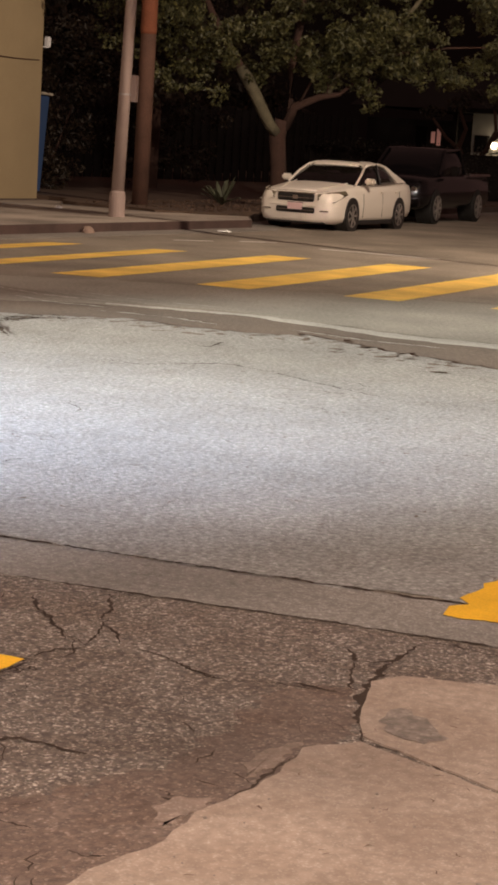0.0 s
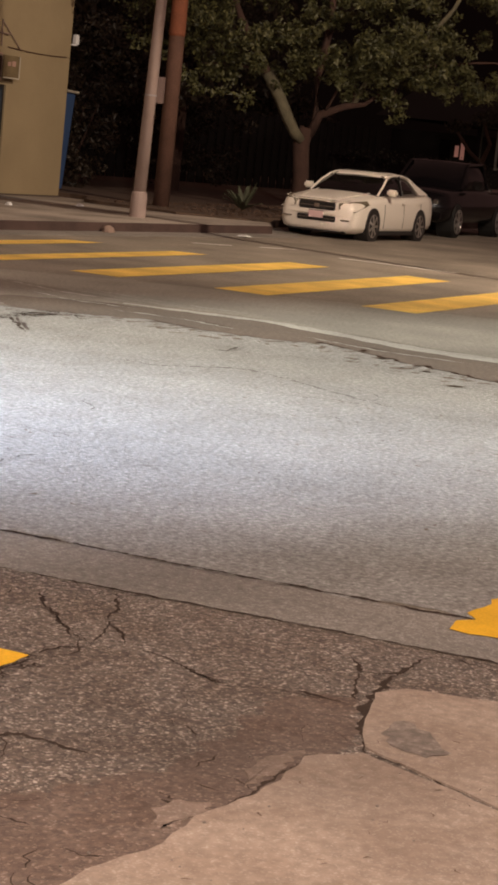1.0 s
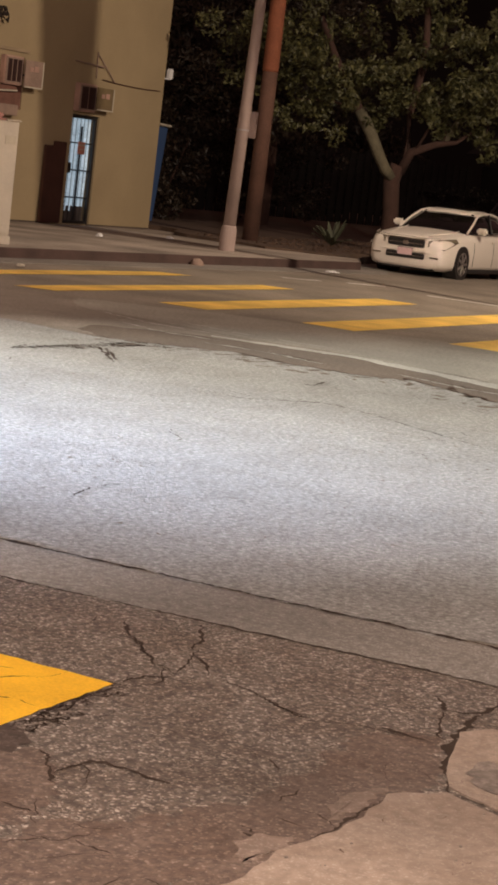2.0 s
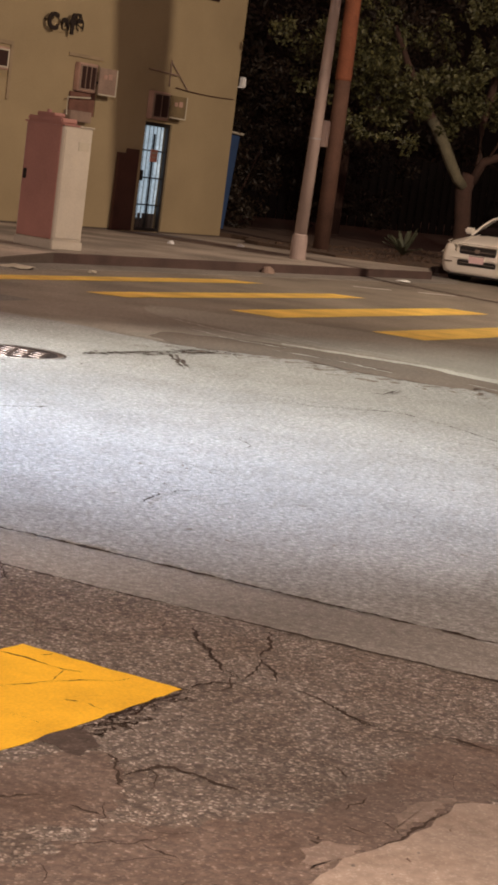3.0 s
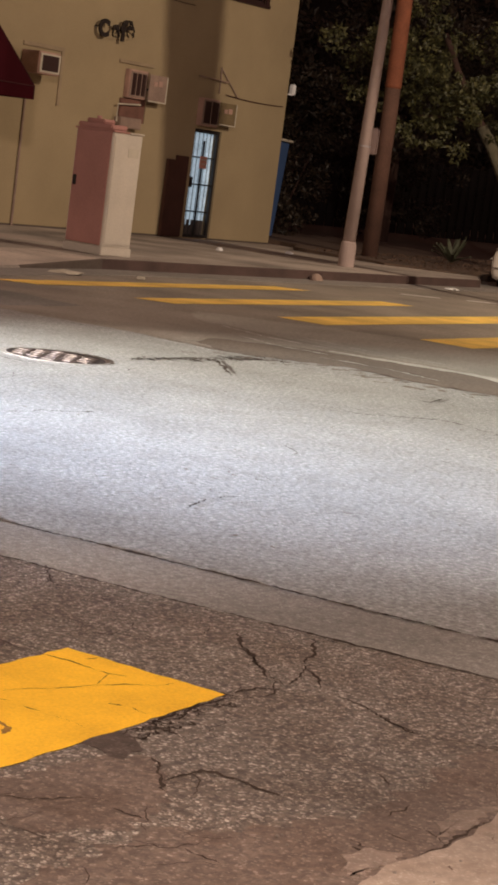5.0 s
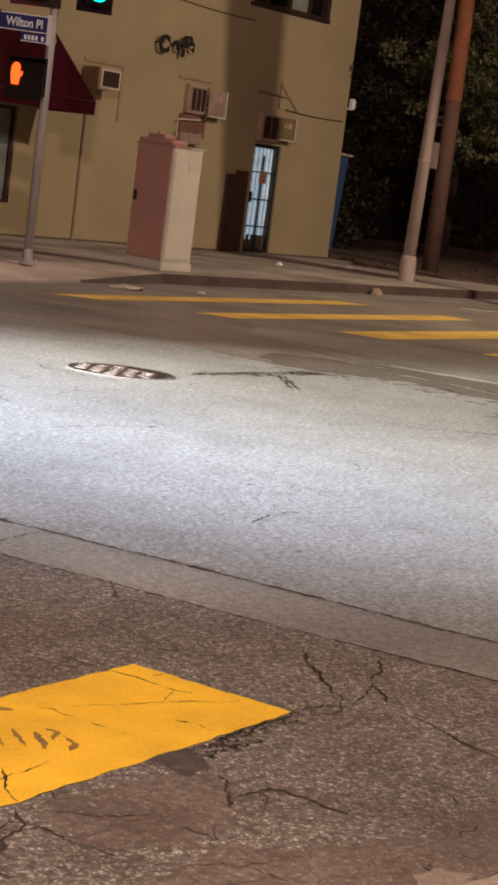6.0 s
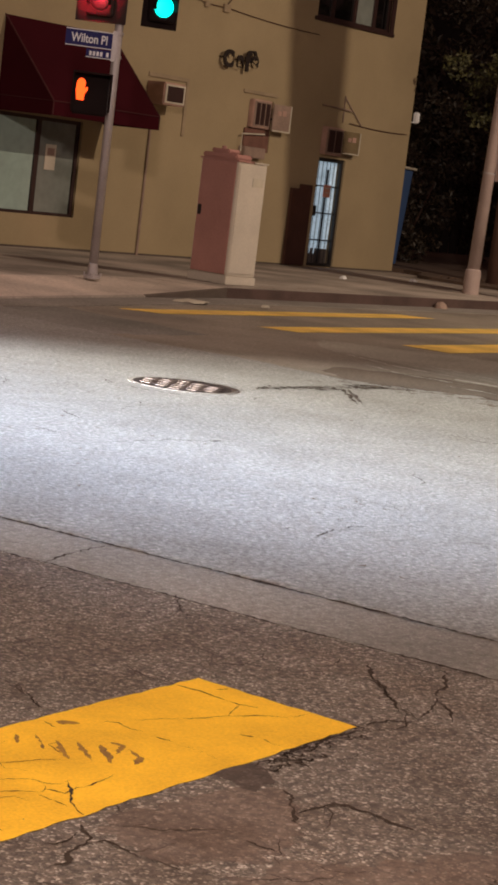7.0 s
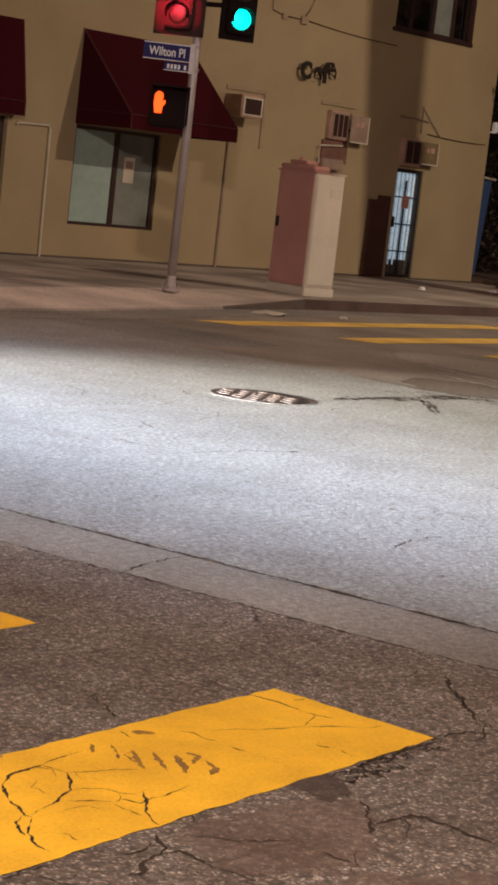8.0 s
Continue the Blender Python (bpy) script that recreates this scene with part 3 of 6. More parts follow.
def awning(x0, x1, zt, zb, depth, m):
    aw = thing("awning", m, "dark maroon canvas awning over a shop window", "awning", "maroon awnings")
    bm = bmesh.new()
    L = [bm.verts.new(c) for c in ((x0, 0, zt), (x0, 0, zb), (x0, -depth, zb), (x0, -depth, zb + 0.22))]
    R = [bm.verts.new((x1, v.co.y, v.co.z)) for v in L]
    bm.faces.new(L)
    bm.faces.new(R[::-1])
    bm.faces.new((L[0], L[3], R[3], R[0]))
    bm.faces.new((L[3], L[2], R[2], R[3]))
    part("canvas", bm, M_AWNING, aw)
    bm = bmesh.new()
    for x in (x0 - 0.008, x1 + 0.008):
        tube(bm, [(x, 0, zt), (x, -depth, zb + 0.22), (x, -depth, zb)], 0.014, 6)
    tube(bm, [(x0, -depth - 0.01, zb + 0.22), (x1, -depth - 0.01, zb + 0.22)], 0.01, 6)
    tube(bm, [(x0 - 0.008, 0, zb + 0.24), (x0 - 0.008, -depth, zb + 0.22)], 0.008, 6)
    part("piping", bm, M_AWNTRIM, aw, "slightly paler piping along the seams")
    return aw


awning(20.27, 22.70, 3.74, 2.24, 1.28, pose(0, WY, 0))
awning(15.9, 18.98, 3.70, 2.24, 0.22, pose(0, WY, 0))

# cafe lettering that stands off the wall
sign = thing("cafe_lettering", pose(25.90, WY - 0.12, 3.66), "dark metal letters on stand-offs spelling a cafe", "sign")
R90 = Matrix.Rotation(radians(90), 4, "X")
for ch, dx, dz, s in (("C", -0.28, 0.05, 0.40), ("a", 0.06, 0.08, 0.40), ("f", 0.26, 0.06, 0.50), ("è", 0.46, 0.12, 0.40)):
    text_mesh(ch, s, 0.03, M_LETTER, "letter", sign, Matrix.Translation((dx, 0, dz)) @ R90, offset=0.02)
for dx in (-0.40, 0.05, 0.26, 0.42):
    part("stand_off", tube(bmesh.new(), [(dx, 0.0, 0.08), (dx, 0.12, 0.08)], 0.012, 6), M_LETTER, sign)


M_RUST = mat("rusty_sheet", (0.16, 0.075, 0.055), 0.8, var=0.5, scale=5, fine=50)
M_OLIVE = mat("olive_board", (0.17, 0.125, 0.065), 0.85, var=0.5, scale=5, fine=50)


def ac_unit(name, m, w, h, d, label, grille=2, face=None):
    u = thing(name, m, label, "air conditioner")
    part("case", cubes((-w / 2, -d, 0, w / 2, 0, h), bevel=0.015), M_PINKBOX, u)
    part("grille_frame", cubes((-w / 2 + 0.03, -d - 0.012, 0.03, w / 2 - 0.03, -d, h - 0.03)), face or M_BOARD, u)
    n = grille
    for k in range(n):
        a = -w / 2 + 0.06 + k * (w - 0.12) / n
        part("vent", cubes((a + 0.015, -d - 0.02, 0.06, a + (w - 0.12) / n - 0.015, -d - 0.012, h - 0.06)), M_FRAME, u)
    return u


ac_unit("air_conditioner", pose(23.97, WY, 2.72), 0.56, 0.38, 0.42, "small window air conditioner with pale edged grille", 1, M_LINT)
ac_unit("air_conditioner", pose(26.76, WY, 2.58), 0.54, 0.52, 0.12, "rusty pink window box with dark slots", 3)
ac_unit("air_conditioner", pose(29.06, WY, 2.28), 0.58, 0.54, 0.12, "pinkish metal box above the barred door", 2)
# moulded trim round the first unit
part("trim", cubes((23.70, WY - 0.03, 3.18, 24.76, WY, 3.25), (24.69, WY - 0.03, 2.24, 24.76, WY, 3.18)), M_TRIM, building, "raised trim on the stucco")
part("trim", cubes((26.28, WY - 0.03, 3.19, 27.28, WY, 3.25)), M_TRIM, building, "raised trim on the stucco")
for nm, x0, x1, z0, z1, y in (("notice_board", 26.97, 27.5, 2.56, 3.06, 0.22), ("notice_board", 29.27, 29.80, 2.34, 2.78, 0.2)):
    nb = thing(nm, pose(0, 0, 0), "weathered board on a bracket, its writing faded", "sign", "weathered boards")
    part("board", cubes((x0, WY - y, z0, x1, WY - y + 0.03, z1), bevel=0.006), M_OLIVE if x0 > 29 else M_BOARD, nb)
    part("edge", cubes((x1 - 0.03, WY - y - 0.006, z0, x1, WY - y, z1), (x0, WY - y - 0.006, z0, x1 - 0.03, WY - y, z0 + 0.025)), M_LINT, nb)
    part("faded_mark", cubes((x0 + 0.12, WY - y - 0.008, z1 - 0.2, x0 + 0.22, WY - y, z1 - 0.12), (x0 + 0.26, WY - y - 0.008, z1 - 0.2, x0 + 0.38, WY - y, z1 - 0.1)), M_PINKBOX, nb)
    for bx in (x0 + 0.05, x1 - 0.2):
        part("bracket", cubes((bx, WY - y + 0.03, z0 + 0.2, bx + 0.04, WY, z0 + 0.24)), M_BLACK, nb)

# meter box, pipes, wires
mb = thing("meter_box", pose(26.62, WY, 2.02), "grey metal meter box with a bent conduit", "meter box")
part("case", cubes((-0.30, -0.16, 0.0, 0.32, 0, 0.20), bevel=0.012), M_BOARD, mb)
part("back_plate", cubes((-0.22, -0.05, 0.20, 0.36, -0.01, 0.54), bevel=0.006), M_RUST, mb, "rusty plate behind the conduit")
part("conduit", tube(bmesh.new(), [(-0.34, -0.1, 0.1), (-0.34, -0.1, 0.42), (0.3, -0.1, 0.46)], 0.018, 8), M_LINT, mb)
part("panel", cubes((26.56, WY + 0.02, 2.15, 27.2, WY + 0.06, 3.1)), M_RUST, building, "rusty sheet behind the boxes")
pp = thing("drain_pipe", pose(0, 0, 0), "thin painted pipe down the stucco wall", "pipe")
part("pipe", tube(bmesh.new(), [(23.87, WY - 0.03, 0.08), (23.87, WY - 0.03, 2.32)], 0.022, 8), M_BOARD, pp)
pp = thing("conduit", pose(0, 0, 0), "pale conduit that bends along the wall", "pipe")
part("pipe", tube(bmesh.new(), [(19.02, WY - 0.03, 2.10), (19.05, WY - 0.03, 2.13), (19.68, WY - 0.03, 2.15), (19.72, WY - 0.03, 2.10), (19.74, WY - 0.03, 0.06)], 0.02, 8), M_LINT, pp)


def cable(pts, r, label, m=M_DARKWOOD):
    c = thing("cable", pose(0, 0, 0), label, "cable")
    part("wire", tube(bmesh.new(), pts, r, 6), m, c)


def sag(a, b, drop, n=10):
    a, b = Vector(a), Vector(b)
    return [a.lerp(b, k / n) - Vector((0, 0, drop * 4 * (k / n) * (1 - k / n))) for k in range(n + 1)]


cable(sag((29.6, WY - 0.03, 2.95), (31.6, WY - 0.02, 2.92), 0.03), 0.009, "dark cable along the stucco wall")
cable([(24.6, WY - 0.03, 5.1), (24.65, WY - 0.03, 4.66), (24.96, WY - 0.03, 4.6), (25.5, WY - 0.03, 4.6)] + sag((25.6, WY - 0.03, 4.6), (28.3, WY - 0.02, 4.5), 0.03), 0.008, "dark cable with junction box on the wall")
cable([(25.5, WY - 0.03, 4.62), (25.66, WY - 0.03, 4.8), (25.78, WY - 0.03, 5.05), (25.8, WY - 0.03, 5.6)], 0.008, "dark cable that climbs from the junction box")
bx = thing("junction_box", pose(24.98, WY, 4.54), "small brown junction box on the wall", "junction box")
part("case", cubes((-0.06, -0.05, 0, 0.06, 0, 0.10), bevel=0.008), M_TRIM, bx)
jb = thing("junction_box", pose(25.52, WY, 4.52), "small brown junction box on the wall", "junction box")
part("case", cubes((-0.09, -0.06, 0, 0.09, 0, 0.14), bevel=0.008), M_TRIM, jb)
br = thing("wall_bracket", pose(0, 0, 0), "rusty triangular bracket above the door", "bracket")
part("arm", tube(bmesh.new(), [(28.65, WY - 0.05, 3.22), (29.6, WY - 0.05, 3.19)], 0.016, 6), M_BOARD, br)
part("post", tube(bmesh.new(), [(29.37, WY - 0.03, 3.46), (29.38, WY - 0.03, 2.95)], 0.014, 6), M_BOARD, br)
part("stay", tube(bmesh.new(), [(29.38, WY - 0.03, 3.42), (30.0, WY - 0.03, 2.93)], 0.012, 6), M_BOARD, br)
fl = thing("wall_camera", pose(31.74, WY + 0.1, 3.2), "white security camera on a short arm", "camera")
part("arm", tube(bmesh.new(), [(0, 0, 0), (0.25, -0.05, -0.01)], 0.014, 8), M_WHITE, fl)
part("housing", cubes((0.20, -0.10, -0.01, 0.30, 0.02, 0.21), bevel=0.02), M_WHITE, fl)
fl2 = thing("wall_camera", pose(31.74, WY + 1.0, 4.15), "small pale lamp on the side wall", "camera")
part("arm", tube(bmesh.new(), [(0, 0, 0), (0.35, -0.05, 0.02)], 0.015, 8), M_WHITE, fl2)
part("housing", cubes((0.33, -0.12, -0.06, 0.42, 0.0, 0.1), bevel=0.02), M_WHITE, fl2)
bn = thing("blue_container", pose(33.25, 24.6, 0.1), "tall blue plastic shed with a pale lid", "container")
bm = bmesh.new()
lo, hi = [[bm.verts.new((x, y, z)) for x, y in ((-0.9, -0.6), (xr, -0.6), (xr, 0.6), (-0.9, 0.6))] for xr, z in ((0.74, 0.0), (0.98, 2.16))]
bm.faces.new(lo[::-1])
bm.faces.new(hi)
for k in range(4):
    bm.faces.new((lo[k], lo[(k + 1) % 4], hi[(k + 1) % 4], hi[k]))
bmesh.ops.bevel(bm, geom=bm.edges[:], offset=0.03, segments=2, affect="EDGES")
part("body", bm, M_BLUEBIN, bn)
lid = cubes((-0.95, -0.66, 2.16, 1.04, 0.66, 2.21), bevel=0.015)
for v in lid.verts:
    v.co.z -= 0.12 * max(0, v.co.x - 0.4)
    v.co.z += 0.075
part("lid", lid, M_LINT, bn, "pale sloping lid")

# ---- utility cabinet ----
# the pink door, cap and lid hold the red signal's light as colour
cab = thing("utility_cabinet", pose(19.545, 16.765, 0.146, 0, 0, -5), "cream steel utility cabinet, one side coloured by red signal light", "cabinet")
part("plinth", cubes((-0.01, -0.01, 0, 0.59, 0.76, 0.12), bevel=0.01), M_CABWHITE, cab)
part("body", cubes((0.0, 0.0, 0.12, 0.57, 0.74, 1.70), bevel=0.012), M_CABWHITE, cab)
part("door", cubes((-0.016, 0.03, 0.14, 0.0, 0.71, 1.698), bevel=0.005), M_CABPINK, cab, "door with a vertical crease, red signal light in its colour")
part("end_panel", cubes((0.03, -0.012, 0.16, 0.54, 0.0, 1.66), bevel=0.004), M_CABWHITE, cab)
part("lid", cubes((-0.02, -0.012, 1.70, 0.30, 0.76, 1.725), bevel=0.006), M_CABPINK, cab)
part("lid", cubes((0.30, -0.02, 1.70, 0.585, 0.76, 1.72), bevel=0.006), M_CABWHITE, cab)
part("cap", cubes((-0.02, 0.04, 1.725, 0.30, 0.72, 1.80), (0.0, 0.22, 1.80, 0.24, 0.58, 1.86), bevel=0.02), M_CABPINK, cab, "raised cap, red signal light in its colour")
part("knob", tube(bmesh.new(), [(0.12, 0.44, 1.86), (0.12, 0.44, 1.90)], 0.035, 10), M_CABPINK, cab)
part("handle", cubes((-0.05, 0.62, 0.92, -0.016, 0.67, 1.06), bevel=0.008), M_BLACK, cab)
part("vent", cubes((0.30, -0.018, 1.38, 0.50, -0.012, 1.50)), M_LINT, cab)

# ---- signal pole ----
SX, SY = 16.803, 16.67
sp = thing("traffic_signal", pose(SX, SY, 0.146), "galvanised signal pole with traffic and walk signals", "traffic signal")
part("pole", tube(bmesh.new(), [(0, 0, 0.06), (0, 0, 4.6)], [0.057, 0.052], 16), M_STEEL, sp, smooth=True)
part("base", tube(bmesh.new(), [(0, 0, 0), (0, 0, 0.03), (0, 0, 0.06), (0, 0, 0.15), (0, 0, 0.20)], [0.105, 0.105, 0.072, 0.062, 0.056], 16), M_STEEL, sp)
for a in range(4):
    c, s = math.cos(a * math.pi / 2 + 0.78) * 0.105, math.sin(a * math.pi / 2 + 0.78) * 0.105
    part("bolt", tube(bmesh.new(), [(c, s, 0.03), (c, s, 0.08)], 0.014, 6), M_STEEL, sp)
part("clamp", tube(bmesh.new(), [(0, 0, 3.05), (0, 0, 3.09)], 0.068, 16), M_STEEL, sp)
part("clamp", tube(bmesh.new(), [(0, 0, 2.76), (0, 0, 2.80)], 0.068, 16), M_STEEL, sp)


def signal_head(at, yaw, lit, parent, wide=0.235, name="signal_head"):
    """Three lenses in a housing with a back plate; faces -y before the turn."""
    h = part(name, cubes((-0.17, -0.1, 0, 0.17, 0.12, 1.02), bevel=0.02), M_SIGNPLATE if lit == "red" else M_SIGNHEAD, parent, "dark signal housing")
    h.matrix_local = pose(*at, 0, 0, yaw)
    part("back_plate", cubes((-wide, 0.02, -0.08, wide, 0.035, 1.10)), M_SIGNPLATE if lit == "red" else M_SIGNHEAD, h)
    for k, g in enumerate((G_GREEN if lit == "green" else M_DULLLENS, M_DULLLENS, G_RED if lit == "red" else M_DULLLENS)):
        z = 0.18 + 0.33 * k
        lens = bmesh.new()
        bmesh.ops.create_uvsphere(lens, u_segments=16, v_segments=8, radius=0.128)
        for v in lens.verts:
            v.co = Vector((v.co.x, -0.1 + v.co.y * 0.25, v.co.z + z))
        part("lens", lens, g, h, smooth=True)
        vis = bmesh.new()
        arc = [(0.142 * math.cos(a), 0.142 * math.sin(a)) for a in (math.radians(-20 + 22 * i) for i in range(11))]
        q = [[vis.verts.new((x, y, z + zz)) for x, zz in arc] for y in (-0.1, -0.24)]
        for i in range(10):
            vis.faces.new((q[0][i], q[0][i + 1], q[1][i + 1], q[1][i]))
        part("visor", vis, M_SIGNHEAD, h)
    return h


signal_head((0.37, -0.33, 3.28), -28, "green", sp)
signal_head((-0.195, 0.155, 3.26), -58, "red", sp, 0.32)
part("bracket", tube(bmesh.new(), [(-0.16, 0.2, 3.62), (0, 0, 3.6), (0.30, -0.22, 3.62)], 0.03, 8), M_SIGNHEAD, sp)
# walk signal
ws = part("walk_signal", cubes((-0.22, -0.12, -0.25, 0.22, 0.10, 0.27), bevel=0.02), M_SIGNHEAD, sp, "dark walk signal box")
ws.matrix_local = pose(-0.19, 0.19, 2.28, 0, 0, -42)
part("visor", cubes((-0.24, -0.28, 0.25, 0.24, -0.1, 0.27), (-0.24, -0.28, -0.2, -0.225, -0.1, 0.25), (0.225, -0.28, -0.2, 0.24, -0.1, 0.25)), M_SIGNHEAD, ws)
palm = bmesh.new()
outline = [(-0.05, -0.15), (0.05, -0.15), (0.06, -0.06), (0.10, 0.0), (0.09, 0.04), (0.055, 0.01), (0.06, 0.1), (0.04, 0.13), (0.02, 0.145), (-0.01, 0.15), (-0.04, 0.13), (-0.065, 0.09), (-0.07, -0.02), (-0.06, -0.08)]
lo = [palm.verts.new((x, -0.135, z)) for x, z in outline]
hi = [palm.verts.new((x, -0.122, z)) for x, z in outline]
palm.faces.new(lo)
for k in range(len(lo)):
    palm.faces.new((lo[k], lo[(k + 1) % len(lo)], hi[(k + 1) % len(lo)], hi[k]))
o = part("stop_symbol", palm, G_ORANGE, ws, "glowing orange stop symbol")
o.location, o.scale = (-0.13, 0, 0.055), (0.86, 1, 0.9)
part("mount", tube(bmesh.new(), [(0.0, 0.0, 2.2), (-0.15, 0.15, 2.2)], 0.03, 8), M_SIGNHEAD, sp)
# street name blades
M_SIGNWHITE = mat("dulled_white_lettering", (0.62, 0.60, 0.64), 0.6, var=0.3, scale=9, fine=40, bump=0.02)
sn = thing("street_sign", pose(SX, SY, 0.146, 0, 0, -43), "blue street name sign with white lettering", "sign")
bl = part("blade", cubes((-0.65, -0.085, 2.855, -0.06, -0.075, 3.065), bevel=0.003), M_BLUE, sn)
text_mesh("Wilton Pl", 0.15, 0.006, M_SIGNWHITE, "lettering", bl, Matrix.Translation((-0.352, -0.088, 2.955)) @ R90 @ Matrix.Diagonal((0.78, 1, 1, 1)), offset=0.003)
part("edge", cubes((-0.65, -0.087, 3.053, -0.06, -0.0855, 3.065), (-0.65, -0.087, 2.855, -0.06, -0.0855, 2.865)), M_SIGNWHITE, bl)
b2 = part("blade", cubes((-0.38, -0.085, 2.735, -0.06, -0.075, 2.84), bevel=0.003), M_BLUE, sn)
for k in (0, 1, 2, 3, 4.7):
    part("faded_mark", cubes((-0.34 + 0.045 * k, -0.09, 2.76, -0.31 + 0.045 * k, -0.086, 2.815)), M_SIGNWHITE, b2)
part("edge", cubes((-0.38, -0.087, 2.735, -0.06, -0.0855, 2.745)), M_SIGNWHITE, b2)
part("holder", cubes((-0.07, -0.09, 2.72, -0.02, -0.06, 3.09)), M_STEEL, sn)

# ---- street lamp pole and wooden pole ----
lp = thing("street_lamp", pose(26.93, 17.46, 0.125), "tapered street lamp pole with a wide base", "street lamp")
part("pole", tube(bmesh.new(), [(0, 0, 0.42), (0.04, -0.075, 4), (0.085, -0.16, 8.6)], [0.112, 0.092, 0.065], 18), M_CONCPOLE, lp, smooth=True)
part("base", tube(bmesh.new(), [(0, 0, 0), (0, 0, 0.36), (0, 0, 0.43), (0, 0, 0.46)], [0.142, 0.14, 0.13, 0.11], 18), M_CONCPOLE, lp)
part("control_box", cubes((0.08, -0.22, 1.97, 0.17, -0.07, 2.42), bevel=0.012), M_CONCPOLE, lp, "small metal box strapped to the pole")
part("strap", tube(bmesh.new(), [(0.02, -0.036, 2.08), (0.02, -0.037, 2.11)], 0.108, 16), M_STEEL, lp)
part("arm", tube(bmesh.new(), [(0.08, -0.15, 8.4), (0.08, -0.9, 8.9), (0.08, -2.1, 9.1)], 0.04, 8), M_STEEL, lp)
wp = thing("utility_pole", pose(31.5, 19.85, 0.12), "round creosoted wooden utility pole", "utility pole")
part("pole", tube(bmesh.new(), [(0, 0, 0), (0.02, 0, 3), (0.0, 0, 6), (0, 0, 11)], [0.165, 0.155, 0.145, 0.12], 16), M_WOODPOLE, wp, smooth=True)
part("upper_shaft", tube(bmesh.new(), [(0.015, 0, 3.38), (0.015, 0, 3.44), (0.0, 0, 6), (0, 0, 10.1)], [0.156, 0.162, 0.151, 0.13], 16), M_WOODRED, wp, "redder upper shaft", smooth=True)
part("crossarm", cubes((-1.1, -0.06, 10.2, 1.1, 0.06, 10.35)), M_WOODPOLE, wp)
# unseen pole and drum, added and shaped to cast the shade band across the facade
shade_pole = thing("utility_pole", pose(25.0, 8.5, -0.01), "unseen slim pole with a drum, added to shade the facade", "utility pole")
part("pole", tube(bmesh.new(), [(0, 0, 0), (0.05, 0, 4), (0.09, 0, 7.5)], [0.05, 0.045, 0.04], 10), M_STEEL, shade_pole, smooth=True)
part("drum", tube(bmesh.new(), [(0.1, 0, 7.4), (0.1, 0, 7.45), (0.08, 0, 7.88), (0.055, 0, 8.13), (-0.007, 0, 8.73), (-0.083, 0, 9.48), (-0.12, 0, 9.9)], [0.05, 0.11, 0.118, 0.129, 0.153, 0.182, 0.17], 18), M_WOODPOLE, shade_pole, "drum shaped to cast the shade band on the wall", smooth=True)
# unseen plates added above and below the head lamps to shape the lit band on the road
for hy, watts, tint, size, cut, low, aim, cone in BEAMS:
    hl = thing("beam_shaper", pose(-18.0, hy, 1.2), "unseen plates that shape the beams on the road", "head lamp", "vehicle head lamps")
    for z in (lambda y: cut[0] + cut[1] * y, lambda y: low):
        top = 0.7 if z(0) == cut[0] else -0.6
        bm = bmesh.new()
        fr, bk = [[bm.verts.new((x, y, e)) for y, e in ((-0.7, z(-0.7)), (0.7, z(0.7)), (0.7, top), (-0.7, top))] for x in (1.0, 1.03)]
        bm.faces.new(fr)
        bm.faces.new(bk[::-1])
        for k in range(4):
            bm.faces.new((fr[k], fr[(k + 1) % 4], bk[(k + 1) % 4], bk[k]))
        part("shield", bm, M_BLACK, hl)
    part("mount", cubes((-0.3, -0.12, -1.2, -0.1, 0.12, -0.1), bevel=0.01), M_BLACK, hl)

# ---- manhole ----
mh = thing("manhole_cover", pose(10.47, 9.47, 0.0), "dark iron manhole cover with raised bars in the road", "manhole")


def ring(bm, r0, r1, z0, z1, n=40):
    q = [[bm.verts.new((r * math.cos(2 * math.pi * k / n), r * math.sin(2 * math.pi * k / n), z)) for k in range(n)] for r, z in ((r0, z0), (r0, z1), (r1, z1), (r1, z0))]
    for i in range(3):
        for k in range(n):
            bm.faces.new((q[i][k], q[i][(k + 1) % n], q[i + 1][(k + 1) % n], q[i + 1][k]))
    return bm


M_IRON = mat("rusty_iron", (0.022, 0.013, 0.011), 0.6, 0.3, var=0.5, scale=6, fine=60, bump=0.4)
M_WORNIRON = mat("worn_iron", (0.12, 0.088, 0.077), 0.5, 0.4, var=0.5, scale=6, fine=60, bump=0.3)
part("frame", ring(bmesh.new(), 0.385, 0.425, 0.001, 0.0016), M_GUTTER, mh)
bm = bmesh.new()
bmesh.ops.create_cone(bm, cap_ends=True, segments=40, radius1=0.385, radius2=0.385, depth=0.003)
bmesh.ops.translate(bm, verts=bm.verts, vec=(0, 0, 0.002))
part("plate", bm, M_IRON, mh)
for i in range(-3, 4):
    for j in range(-2, 3):
        x, y = i * 0.112, j * 0.15 + (0.075 if i % 2 else 0)
        if math.hypot(x, y) < 0.34:
            part("stud", cubes((x - 0.045, y - 0.055, 0.003, x + 0.045, y + 0.055, 0.0055)), M_WORNIRON, mh)

